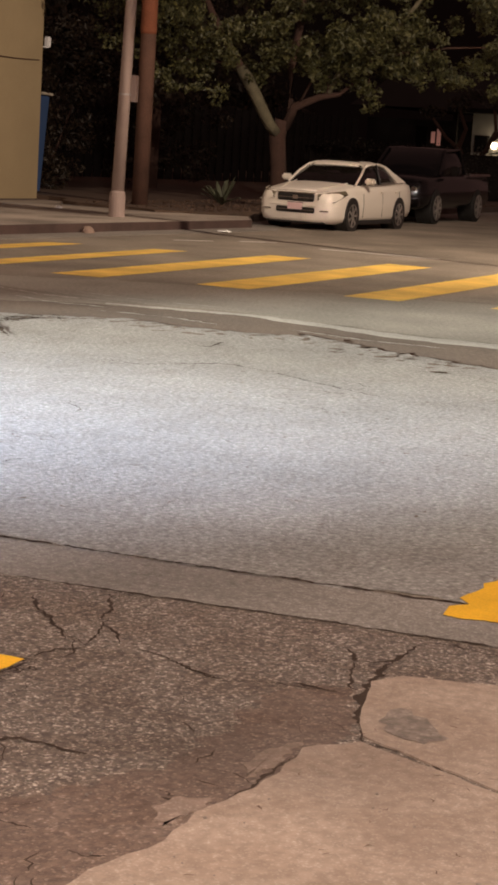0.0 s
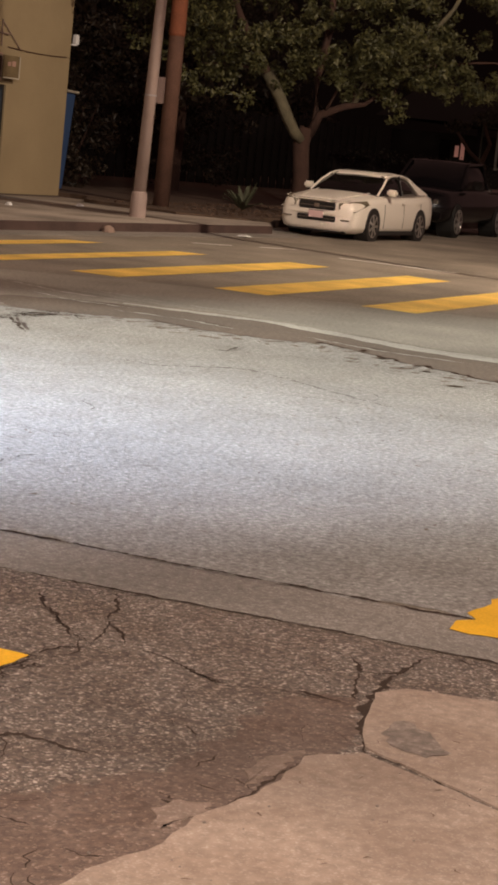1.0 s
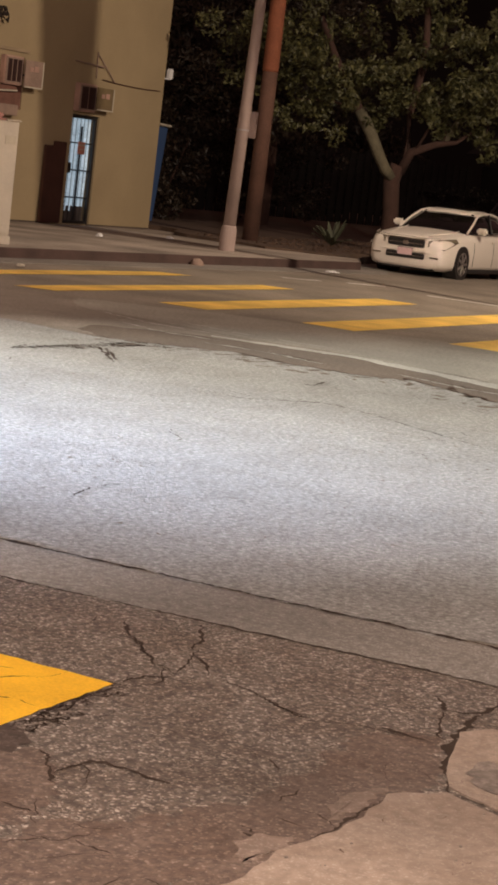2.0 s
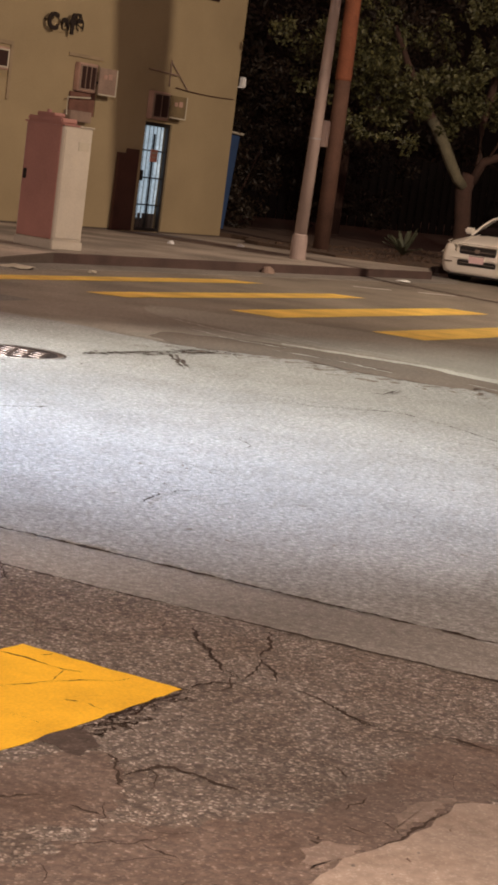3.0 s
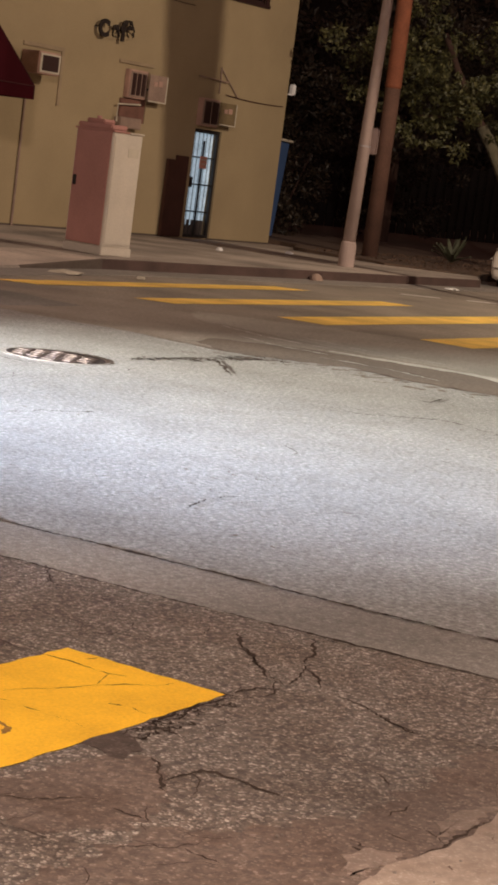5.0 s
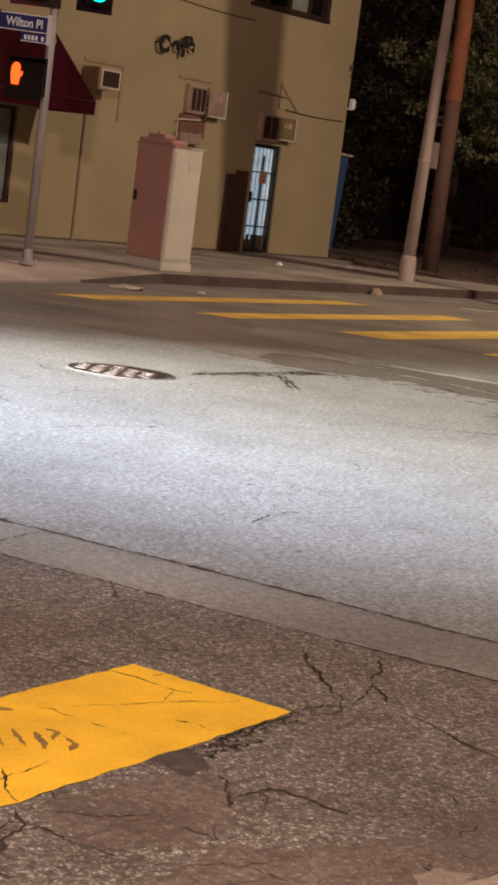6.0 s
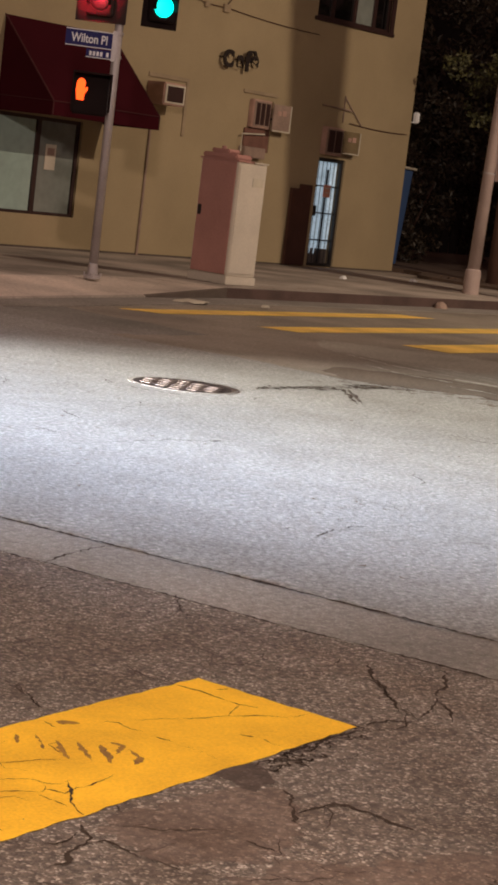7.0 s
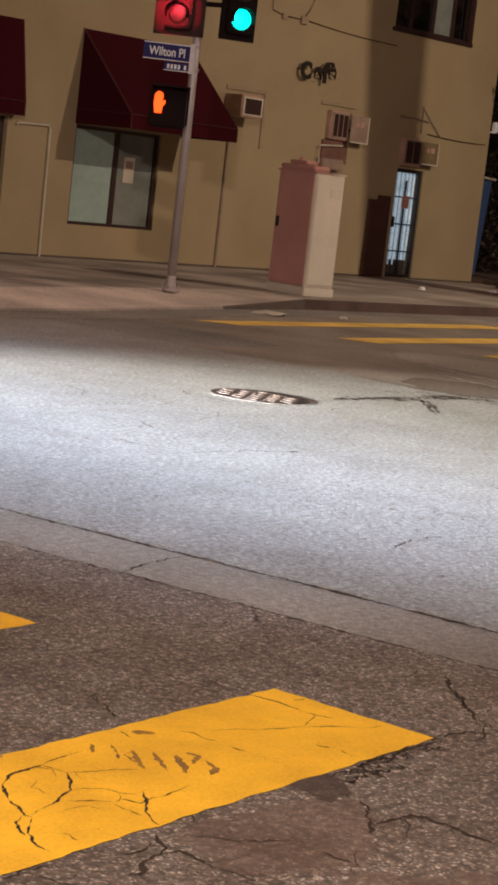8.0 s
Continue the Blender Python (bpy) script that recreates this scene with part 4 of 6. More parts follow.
# ---- cracks, stains, litter ----
CZ = 0.0025
flakes = bmesh.new()
rnd = random.Random(5)
bm = bmesh.new()
crack(bm, [(5.00, 3.73), (4.81, 3.57), (4.72, 3.46), (4.64, 3.35), (4.55, 3.28)], 0.018, CZ, 0)
crack(bm, [(5.15, 3.49), (4.96, 3.37), (4.80, 3.30), (4.70, 3.18), (4.61, 3.11)], 0.022, CZ, 1)
crack(bm, [(4.86, 3.31), (4.54, 3.19), (4.60, 3.32)], 0.013, CZ, 2)
crack(bm, [(4.28, 3.25), (4.45, 3.22), (4.51, 3.17)], 0.016, CZ, 3)
crack(bm, [(4.60, 2.47), (4.60, 2.35), (4.60, 2.31)], 0.024, CZ, 5)
crack(bm, [(5.05, 4.69), (4.89, 4.52), (4.82, 4.40)], 0.010, CZ, 11)
crack(bm, [(4.94, 5.31), (5.26, 5.42), (5.47, 5.43)], 0.017, CZ, 12)
crack(bm, [(5.05, 4.69), (4.84, 4.48)], 0.013, CZ, 13)
ROAD_CRACKS = (
    (0.019, [(2.95, 3.14), (2.89, 3.08), (2.87, 3.03), (2.83, 3.00), (2.77, 2.98), (2.71, 2.95), (2.66, 2.95)]),
    (0.015, [(2.84, 3.01), (2.89, 2.99), (2.89, 2.93), (2.89, 2.86), (2.89, 2.81), (2.90, 2.75)]),
    (0.012, [(2.75, 3.07), (2.76, 3.04), (2.81, 3.04), (2.88, 3.07)]),
    (0.022, [(2.95, 3.08), (2.99, 3.05), (3.03, 3.00), (3.08, 2.96), (3.17, 2.90), (3.23, 2.83)]),
    (0.020, [(3.20, 2.80), (3.21, 2.75), (3.22, 2.70)]),
    (0.024, [(3.60, 3.04), (3.59, 2.98), (3.58, 2.95), (3.52, 2.91), (3.47, 2.86), (3.40, 2.79), (3.36, 2.75)]),
    (0.026, [(3.47, 2.85), (3.53, 2.86), (3.56, 2.85), (3.63, 2.84), (3.65, 2.81), (3.65, 2.74), (3.65, 2.67), (3.66, 2.59)]),
    (0.012, [(3.67, 3.17), (3.75, 3.17), (3.82, 3.15), (3.90, 3.13)]),
    (0.012, [(3.69, 3.14), (3.70, 3.11), (3.77, 3.13)]),
    (0.022, [(3.89, 3.21), (3.94, 3.17), (4.01, 3.20), (4.13, 3.22), (4.26, 3.22)]),
    (0.016, [(2.40, 3.08), (2.48, 3.10), (2.56, 3.08)]),
    (0.011, [(3.63, 4.18), (3.61, 4.06), (3.54, 3.90), (3.52, 3.85)]),
    (0.011, [(4.09, 4.03), (4.07, 3.95), (4.09, 3.87)]),
    (0.030, [(4.31, 3.26), (4.14, 3.25), (3.97, 3.21), (3.85, 3.18), (3.71, 3.16)]),
    (0.010, [(4.58, 3.30), (4.54, 3.23), (4.43, 3.18), (4.33, 3.19), (4.21, 3.19)]),
    (0.009, [(4.87, 4.33), (4.84, 4.16), (4.81, 4.00)]),
    (0.009, [(4.11, 4.08), (4.08, 3.96), (4.10, 3.87)]),
    (0.009, [(4.14, 4.90), (4.14, 4.77), (4.09, 4.70)]),
    (0.009, [(3.62, 4.09), (3.59, 4.00), (3.52, 3.87)]),
    (0.016, [(3.55, 2.31), (3.53, 2.25)]),
    (0.014, [(3.67, 2.28), (3.66, 2.20)]),
    (0.013, [(4.64, 3.13), (4.62, 3.04), (4.54, 2.83), (4.49, 2.67), (4.55, 2.56), (4.58, 2.40), (4.62, 2.31)]),
    (0.022, [(4.56, 2.88), (4.52, 2.78), (4.49, 2.68)]),
    (0.014, [(3.17, 2.54), (3.17, 2.43)]),
    (0.012, [(3.06, 2.29), (3.07, 2.21), (3.10, 2.17)]),
    (0.026, [(11.05, 7.45), (11.08, 6.95), (11.45, 6.5), (11.3, 6.1), (10.9, 5.3), (10.7, 4.8)]),
)
for k, (w, pts) in enumerate(ROAD_CRACKS):
    crack(bm, pts, 0.8 * w, CZ, 40 + k, 0.012)
for k in range(70):
    # crumbled asphalt along the edge of the painted bar
    f = rnd.random()
    x, y = 4.31 - 0.62 * f + rnd.gauss(0, 0.02), 3.25 - 0.11 * f + rnd.gauss(0, 0.022) - 0.02
    a = rnd.uniform(0, 6.28)
    crack(bm, [(x, y), (x + 0.02 * math.cos(a), y + 0.02 * math.sin(a)), (x + 0.035 * math.cos(a + 0.7), y + 0.035 * math.sin(a + 0.7))], rnd.uniform(0.005, 0.014), CZ, 1200 + k, 0.008)
crack(bm, [(5.07, 2.52), (4.95, 2.43), (4.99, 2.36), (5.04, 2.33), (5.30, 2.33)], 0.024, CZ, 20)
crack(bm, [(5.30, 2.33), (5.34, 2.24), (5.31, 2.06)], 0.016, CZ, 21)
crack(bm, [(5.02, 2.33), (4.83, 2.29), (4.70, 2.28), (4.44, 2.17), (4.22, 2.06)], 0.040, CZ, 22)
crack(bm, [(4.93, 2.43), (4.67, 2.32), (4.65, 2.25)], 0.016, CZ, 23)
crack(bm, [(4.05, 2.16), (3.74, 2.13), (3.49, 2.12), (3.29, 2.12), (3.22, 2.09), (3.03, 2.07), (2.91, 2.07)], 0.018, CZ, 24)
crack(bm, [(4.21, 2.04), (4.21, 1.90), (4.14, 1.79), (4.06, 1.64), (4.05, 1.56)], 0.022, CZ, 25)
crack(bm, [(3.50, 2.28), (3.48, 2.22)], 0.028, CZ, 28)
crack(bm, [(3.14, 2.52), (3.13, 2.41)], 0.020, CZ, 29)
crack(bm, [(4.81, 3.59), (4.70, 3.42), (4.62, 3.32)], 0.016, CZ, 31)
crack(bm, [(11.17, 9.26), (11.96, 9.33), (12.34, 9.20), (13.15, 9.15)], 0.03, CZ, 32)
crack(bm, [(12.21, 9.23), (11.75, 8.79), (11.45, 8.5)], 0.05, CZ, 33)
crack(bm, [(8.35, 7.42), (8.53, 7.43)], 0.032, CZ, 34)
crack(bm, [(10.88, 7.26), (10.85, 6.95), (11.16, 6.76), (11.58, 6.50)], 0.024, CZ, 35)
crack(bm, [(11.20, 9.29), (11.99, 9.33), (13.31, 9.33)], 0.024, CZ, 36)
crack(bm, [(7.67, 7.54), (8.16, 7.53), (8.49, 7.39)], 0.018, CZ, 37)
crack(bm, [(12.25, 7.31), (12.29, 7.18), (12.72, 7.30)], 0.032, CZ, 38)
crack(bm, [(10.02, 9.91), (9.77, 9.57), (9.79, 9.47)], 0.016, CZ, 39)
crack(bm, [(6.80, -3.7), (5.85, 2.83), (5.725, 3.64), (5.60, 4.62), (5.42, 5.87), (4.9, 9.4)], 0.034, CZ, 91, 0.02, 0.015)
crack(bm, [(6.27, -3.7), (5.33, 2.75), (5.20, 3.5), (5.09, 4.2), (4.90, 5.56), (4.38, 9.1)], 0.025, CZ, 92, 0.02, 0.015)
for k in range(150):
    x, y = rnd.uniform(1.6, 5.1), rnd.uniform(2.2, 6.5)
    a = rnd.uniform(0, 6.28)
    p = [(x, y)]
    for _ in range(rnd.randint(2, 4)):
        a += rnd.uniform(-0.9, 0.9)
        p.append((p[-1][0] + 0.065 * math.cos(a), p[-1][1] + 0.065 * math.sin(a)))
    crack(bm, p, rnd.uniform(0.003, 0.008), CZ, 200 + k)
for k in range(46):
    # broken lumps between the manhole and the edge of the pale surface
    x = rnd.uniform(11.15, 13.2)
    y = 9.28 + 0.05 * math.sin(4 * x) + rnd.gauss(0, 0.05) - 0.1 * max(0, x - 12.6)
    a = rnd.uniform(0, 6.28)
    crack(bm, [(x, y), (x + 0.06 * math.cos(a), y + 0.06 * math.sin(a)), (x + 0.12 * math.cos(a + 0.8), y + 0.12 * math.sin(a + 0.8))], rnd.uniform(0.02, 0.075), CZ, 1400 + k, 0.02)
for k in range(26):
    x, y = rnd.uniform(7.0, 13.2), rnd.uniform(4.5, 11.0)
    a = rnd.gauss(1.2, 0.5)
    p = [(x, y)]
    for _ in range(rnd.randint(2, 5)):
        a += rnd.uniform(-0.6, 0.6)
        p.append((p[-1][0] + 0.13 * math.cos(a), p[-1][1] + 0.13 * math.sin(a)))
    crack(bm, p, rnd.uniform(0.006, 0.018), CZ, 300 + k)
for k in range(110):
    # flaked edge of the pale surface, where the dark layer below shows
    y = rnd.uniform(5.2, 9.6)
    x = np.interp(y, [e[1] for e in ROAD_EDGE], [e[0] for e in ROAD_EDGE]) - abs(rnd.gauss(0, 0.26))
    p = [(x, y)]
    for _ in range(rnd.randint(1, 2)):
        p.append((p[-1][0] - rnd.uniform(-0.12, 0.15), p[-1][1] + rnd.uniform(0.02, 0.06)))
    crack(flakes, p, rnd.uniform(0.05, 0.16), 0.0012, 700 + k, 0.025, 0.03)
for k in range(420):
    # small pits in the pale surface
    x, y = rnd.uniform(6.2, 13.2), rnd.uniform(2.5, 11.5)
    a = rnd.uniform(0, 6.28)
    crack(flakes, [(x, y), (x + 0.03 * math.cos(a), y + 0.03 * math.sin(a)), (x + 0.06 * math.cos(a + 0.5), y + 0.06 * math.sin(a + 0.5))], rnd.uniform(0.012, 0.035), 0.0012, 800 + k, 0.02)
tagged(part("road_pit", flakes, M_PATCH), "dark pits and flaked spots in the pale asphalt", "wear", kind="stuff")
for k in range(7):
    a = 0.6 + 0.32 * k
    crack(bm, [(10.47 + 0.62 * math.cos(2.3 + a * 0.55), 9.47 + 0.62 * math.sin(2.3 + a * 0.55)), (10.47 + 0.63 * math.cos(2.3 + a * 0.55 + 0.17), 9.47 + 0.63 * math.sin(2.3 + a * 0.55 + 0.17))], 0.02, CZ, 900 + k)
tagged(part("road_crack", bm, M_CRACK), "dark jagged cracks through the old road surface", "crack", kind="stuff")
bm = bmesh.new()
PAINT_CRACKS = (
    (0.011, [(2.82, 3.57), (2.89, 3.62), (2.94, 3.63), (3.02, 3.64), (3.03, 3.59), (3.04, 3.55)]),
    (0.010, [(3.04, 3.56), (3.00, 3.50), (2.95, 3.45), (2.90, 3.43), (2.86, 3.40), (2.79, 3.38), (2.74, 3.36)]),
    (0.013, [(2.82, 3.57), (2.76, 3.47), (2.75, 3.42), (2.72, 3.37), (2.73, 3.35)]),
    (0.015, [(2.72, 3.37), (2.67, 3.34), (2.64, 3.29), (2.63, 3.26)]),
    (0.011, [(2.73, 3.35), (2.68, 3.30), (2.65, 3.27), (2.62, 3.22), (2.61, 3.19), (2.61, 3.14)]),
    (0.005, [(3.04, 3.56), (3.11, 3.53), (3.18, 3.51), (3.23, 3.48)]),
    (0.006, [(2.95, 3.45), (2.99, 3.44), (3.04, 3.41), (3.05, 3.37), (3.08, 3.34), (3.13, 3.35)]),
    (0.005, [(2.87, 3.40), (2.93, 3.37), (3.00, 3.32), (3.03, 3.34), (3.05, 3.37)]),
    (0.006, [(3.02, 3.33), (3.04, 3.28), (3.07, 3.29)]),
    (0.013, [(3.11, 3.34), (3.08, 3.30), (3.04, 3.26), (3.01, 3.23), (2.98, 3.17), (2.97, 3.14)]),
    (0.010, [(3.07, 3.29), (3.10, 3.30), (3.12, 3.29)]),
    (0.004, [(3.12, 3.29), (3.19, 3.30), (3.27, 3.32)]),
    (0.005, [(2.98, 3.32), (2.98, 3.26), (2.98, 3.21)]),
    (0.006, [(3.02, 3.64), (3.10, 3.66), (3.16, 3.67), (3.22, 3.68)]),
    (0.015, [(3.43, 3.76), (3.43, 3.74), (3.42, 3.70)]),
    (0.006, [(3.59, 3.67), (3.62, 3.64), (3.61, 3.58), (3.63, 3.53)]),
    (0.009, [(3.62, 3.49), (3.62, 3.46), (3.63, 3.43)]),
    (0.007, [(3.68, 3.63), (3.75, 3.61), (3.83, 3.57), (3.91, 3.54), (3.98, 3.52), (4.10, 3.46), (4.14, 3.42), (4.18, 3.41), (4.27, 3.40)]),
    (0.010, [(4.08, 3.85), (4.09, 3.81), (4.11, 3.74), (4.11, 3.67), (4.11, 3.58), (4.14, 3.53)]),
    (0.010, [(4.17, 3.73), (4.22, 3.72)]),
    (0.010, [(3.87, 3.38), (3.89, 3.34)]),
    (0.009, [(3.90, 3.31), (3.89, 3.27), (3.89, 3.24)]),
    (0.005, [(4.11, 3.58), (4.04, 3.55), (3.98, 3.52)]),
    (0.004, [(3.63, 3.38), (3.64, 3.33), (3.63, 3.26)]),
    (0.005, [(2.72, 3.23), (2.72, 3.17)]),
)
for k, (w, pts) in enumerate(PAINT_CRACKS):
    crack(bm, pts, 1.05 * w, 0.0045, 60 + k, 0.010, 0.007)
for k in range(16):
    x = rnd.uniform(1.2, 4.1)
    y = rnd.uniform(3.0, 3.55) + 0.076 * (x - 0.9)
    a = rnd.uniform(0, 6.28)
    crack(bm, [(x, y), (x + 0.06 * math.cos(a), y + 0.06 * math.sin(a)), (x + 0.11 * math.cos(a + 0.6), y + 0.11 * math.sin(a + 0.6))], rnd.uniform(0.002, 0.005), 0.0045, 400 + k)
tagged(part("paint_crack", bm, M_CRACK), "fine dark cracks through the yellow paint", "crack", kind="stuff")
M_TYRE = mat("tyre_mark", (0.13, 0.07, 0.03), 0.8, var=0.6, scale=14, fine=80, tint=(0.6, 0.3, 0.02))
bm = bmesh.new()
TREAD = (((3.27, 3.71), (3.22, 3.65)), ((3.32, 3.68), (3.25, 3.57)), ((3.33, 3.61), (3.25, 3.47)), ((3.38, 3.57), (3.29, 3.43)), ((3.42, 3.52), (3.33, 3.39)),
         ((3.46, 3.52), (3.47, 3.48), (3.40, 3.44)), ((3.46, 3.45), (3.44, 3.38), (3.38, 3.35)), ((3.46, 3.74), (3.51, 3.69)))
for i, pts in enumerate(TREAD):
    crack(bm, pts, 0.034 if i else 0.018, 0.0042, 500 + i, 0.01, 0.008)
tagged(part("tyre_print", bm, M_TYRE), "dark tyre print on the yellow bar", "stain", kind="stuff")
bm = bmesh.new()
for k, pts in enumerate(([(15.0, 11.4), (14.7, 10.4), (14.78, 9.5)], [(15.35, 10.6), (15.2, 9.6), (15.35, 8.6)], [(14.35, 10.6), (14.15, 9.9), (14.25, 9.3)], [(13.9, 9.3), (14.0, 8.6), (13.85, 8.0)], [(14.1, 7.4), (13.95, 6.6), (14.05, 5.9)])):
    crack(bm, pts, 0.07, 0.0012, 970 + k, 0.06, 0.03)
tagged(part("pale_streak", bm, M_PALE), "thin pale streaks worn into the dark strip", "wear", kind="stuff")
M_FRAGMENT = asphalt("dirty_slab_concrete", (0.235, 0.176, 0.139), (0.33, 0.262, 0.214), 150, 0.25, 0.3, 0.15, grain=0.2)
M_TARDARK = asphalt("dark_tar", (0.085, 0.06, 0.048), (0.16, 0.12, 0.10), 110, 0.25, 0.3, 0.2, grain=0.3)
M_TAR = asphalt("smooth_tar_patch", (0.152, 0.110, 0.087), (0.29, 0.228, 0.188), 125, 0.2, 0.3, 0.35, grain=0.3, blot=34.0, smudge=0.26)
flat("tar_patch", [(4.67, 2.31), (4.59, 2.41), (4.42, 2.5), (4.18, 2.43), (3.88, 2.4), (3.65, 2.4), (3.56, 2.46), (3.34, 2.5), (3.19, 2.66), (2.6, 2.62), (1.5, 2.6), (-0.5, 2.7), (-0.5, 2.1), (2.8, 2.1), (3.35, 2.1), (3.63, 2.1), (4.12, 2.12), (4.27, 2.09)], 0.0015, M_TAR, "broad smooth brown tar strip along the road edge", 30, 0.03, 0.035, 0)
flat("slab_fragment", [(3.43, 2.26), (3.53, 2.24), (3.57, 2.17), (3.49, 2.15), (3.33, 2.17)], 0.0045, M_FRAGMENT, "brown fragment broken off the slab edge", 31, 0.02, 0.012, 0.004)
flat("slab_fragment", [(3.85, 2.235), (4.0, 2.235), (4.11, 2.19), (3.91, 2.16), (3.74, 2.17)], 0.0045, M_FRAGMENT, "brown fragment broken off the slab edge", 32, 0.02, 0.012, 0.004)
flat("tar_patch", [(2.95, 3.07), (3.2, 3.1), (3.45, 3.08), (3.6, 2.98), (3.47, 2.84), (3.3, 2.72), (3.1, 2.68), (2.9, 2.85)], 0.0012, M_TAR, "smooth brown tar patch between cracks", 36, 0.03, 0.03, 0)
flat("tar_patch", [(3.52, 3.19), (3.64, 3.21), (3.71, 3.18), (3.69, 3.13), (3.65, 3.08), (3.62, 3.04), (3.58, 3.05), (3.51, 3.02), (3.50, 3.06), (3.52, 3.11), (3.52, 3.14)], 0.0022, M_TARDARK, "dark patch beside the yellow bar", 33, 0.05, 0.015, 0)
M_STAIN = asphalt("grey_stain", (0.22, 0.18, 0.15), (0.30, 0.25, 0.21), 90, 0.4, 0.3, 0.2)
flat("slab_stain", [(4.397, 2.094), (4.56, 2.096), (4.487, 1.972), (4.387, 1.866), (4.291, 1.904), (4.313, 2.002)], 0.0085, M_STAIN, "grey stain on the tan slab", 34, 0.03, 0.02, 0)
M_PEBBLE = mat("loose_grit", (0.19, 0.16, 0.135), 0.8, var=0.6, scale=20, fine=90)
bm = bmesh.new()
for k in range(120):
    x, y = (rnd.uniform(1.8, 4.5), rnd.uniform(1.3, 2.8)) if k < 115 else (rnd.uniform(1.8, 3), rnd.uniform(2, 4))
    r = rnd.uniform(0.002, 0.006)
    m = Matrix.Translation((x, y, 0.004 + r * 0.5)) @ Matrix.Rotation(rnd.uniform(0, 6), 4, "Z") @ Matrix.Diagonal((r, r * rnd.uniform(0.6, 1.3), r * 0.7, 1))
    bmesh.ops.create_icosphere(bm, subdivisions=1, radius=1, matrix=m)
tagged(part("grit", bm, M_PEBBLE), "scattered pale grit on the road", "grit", kind="stuff")
M_DEBRIS = mat("dry_leaf", (0.10, 0.06, 0.04), 0.9, var=0.6)
bm = bmesh.new()
for k in range(70):
    x, y = rnd.uniform(2.0, 4.6), rnd.uniform(1.2, 2.1)
    a = rnd.uniform(0, 6.28)
    crack(bm, [(x, y), (x + 0.03 * math.cos(a), y + 0.03 * math.sin(a))], rnd.uniform(0.003, 0.012), 0.0085, 600 + k, 0.01)
tagged(part("leaf_bits", bm, M_DEBRIS), "dark bits of dry leaf on the slab", "litter", kind="stuff")
for lx, ly, w, h, c, lab in ((18.55, 15.2, 0.13, 0.04, M_LINT, "crumpled white paper in the gutter"), (17.5, 15.55, 0.5, 0.035, M_LINT, "flattened pale cardboard by the kerb"), (26.0, 19.5, 0.14, 0.06, M_WHITE, "crumpled white paper on the pavement"),
                             (28.7, 19.88, 0.2, 0.06, M_WHITE, "crumpled white paper on the pavement"), (24.05, 16.14, 0.26, 0.12, M_BOARD, "pale rubble against the kerb"), (27.6, 15.7, 0.3, 0.03, M_WHITE, "flattened pale paper in the gutter")):
    z = 0.012 if ly < KY else 0.15 + (ZW - 0.15) * (ly - KY) / (WY - KY)
    bm = bmesh.new()
    bmesh.ops.create_icosphere(bm, subdivisions=2, radius=1)
    for v in bm.verts:
        n = 1 + 0.5 * noise.noise(v.co * 2.3 + Vector((lx, ly, 0)))
        v.co = Vector((v.co.x * w * 0.5 * n, v.co.y * w * 0.4 * n, max(0, v.co.z * h * n)))
    o = part("litter", bm, c)
    o.location = (lx, ly, z)
    tagged(o, lab, "litter", "litter")

# ---- cars ----
M_CARWHITE = mat("white_car_paint", (0.80, 0.74, 0.66), 0.28, var=0.06, scale=1.0, fine=20, bump=0.0)
M_CARBLACK = mat("black_car_paint", (0.006, 0.005, 0.006), 0.14, var=0.1, bump=0.0, spec=0.35)
M_RUBBER = mat("tyre_rubber", (0.008, 0.0075, 0.007), 0.85, var=0.3)
M_RIM = mat("alloy_rim", (0.42, 0.40, 0.38), 0.35, 0.8, var=0.2)
M_CHROME = mat("chrome", (0.7, 0.68, 0.66), 0.15, 1.0, var=0.1, bump=0)
M_HEADLAMP = mat("clear_head_lamp", (0.17, 0.145, 0.10), 0.12, var=0.4, scale=9, fine=30, bump=0.1)
M_PLATE = mat("pale_pink_plate", (0.72, 0.50, 0.50), 0.5, var=0.1)


def loft(stations, ringf, cap=True):
    bm = bmesh.new()
    rings = [[bm.verts.new((s[0], y, z)) for y, z in ringf(*s[1:])] for s in stations]
    n = len(rings[0])
    for a, b in zip(rings, rings[1:]):
        for k in range(n):
            bm.faces.new((a[k], a[(k + 1) % n], b[(k + 1) % n], b[k]))
    if cap:
        bm.faces.new(rings[0])
        bm.faces.new(rings[-1][::-1])
    return bm


def body_ring(w, zb, zt, crown=0.04):
    half = [(0.0, zb), (0.75 * w, zb), (0.94 * w, zb + 0.05), (w, zb + 0.16), (1.01 * w, (zb + zt) / 2), (0.985 * w, zt - 0.16), (0.94 * w, zt - 0.05), (0.82 * w, zt), (0.45 * w, zt + crown * 0.8), (0, zt + crown)]
    return half + [(-y, z) for y, z in half[-2:0:-1]]


def cabin_ring(wb, wt, zb, zt):
    half = [(0, zb), (wb, zb), (wb * 0.55 + wt * 0.45, zb * 0.5 + zt * 0.5 + 0.02), (wt, zt - 0.03), (wt * 0.8, zt), (0, zt + 0.015)]
    return half + [(-y, z) for y, z in half[-2:0:-1]]


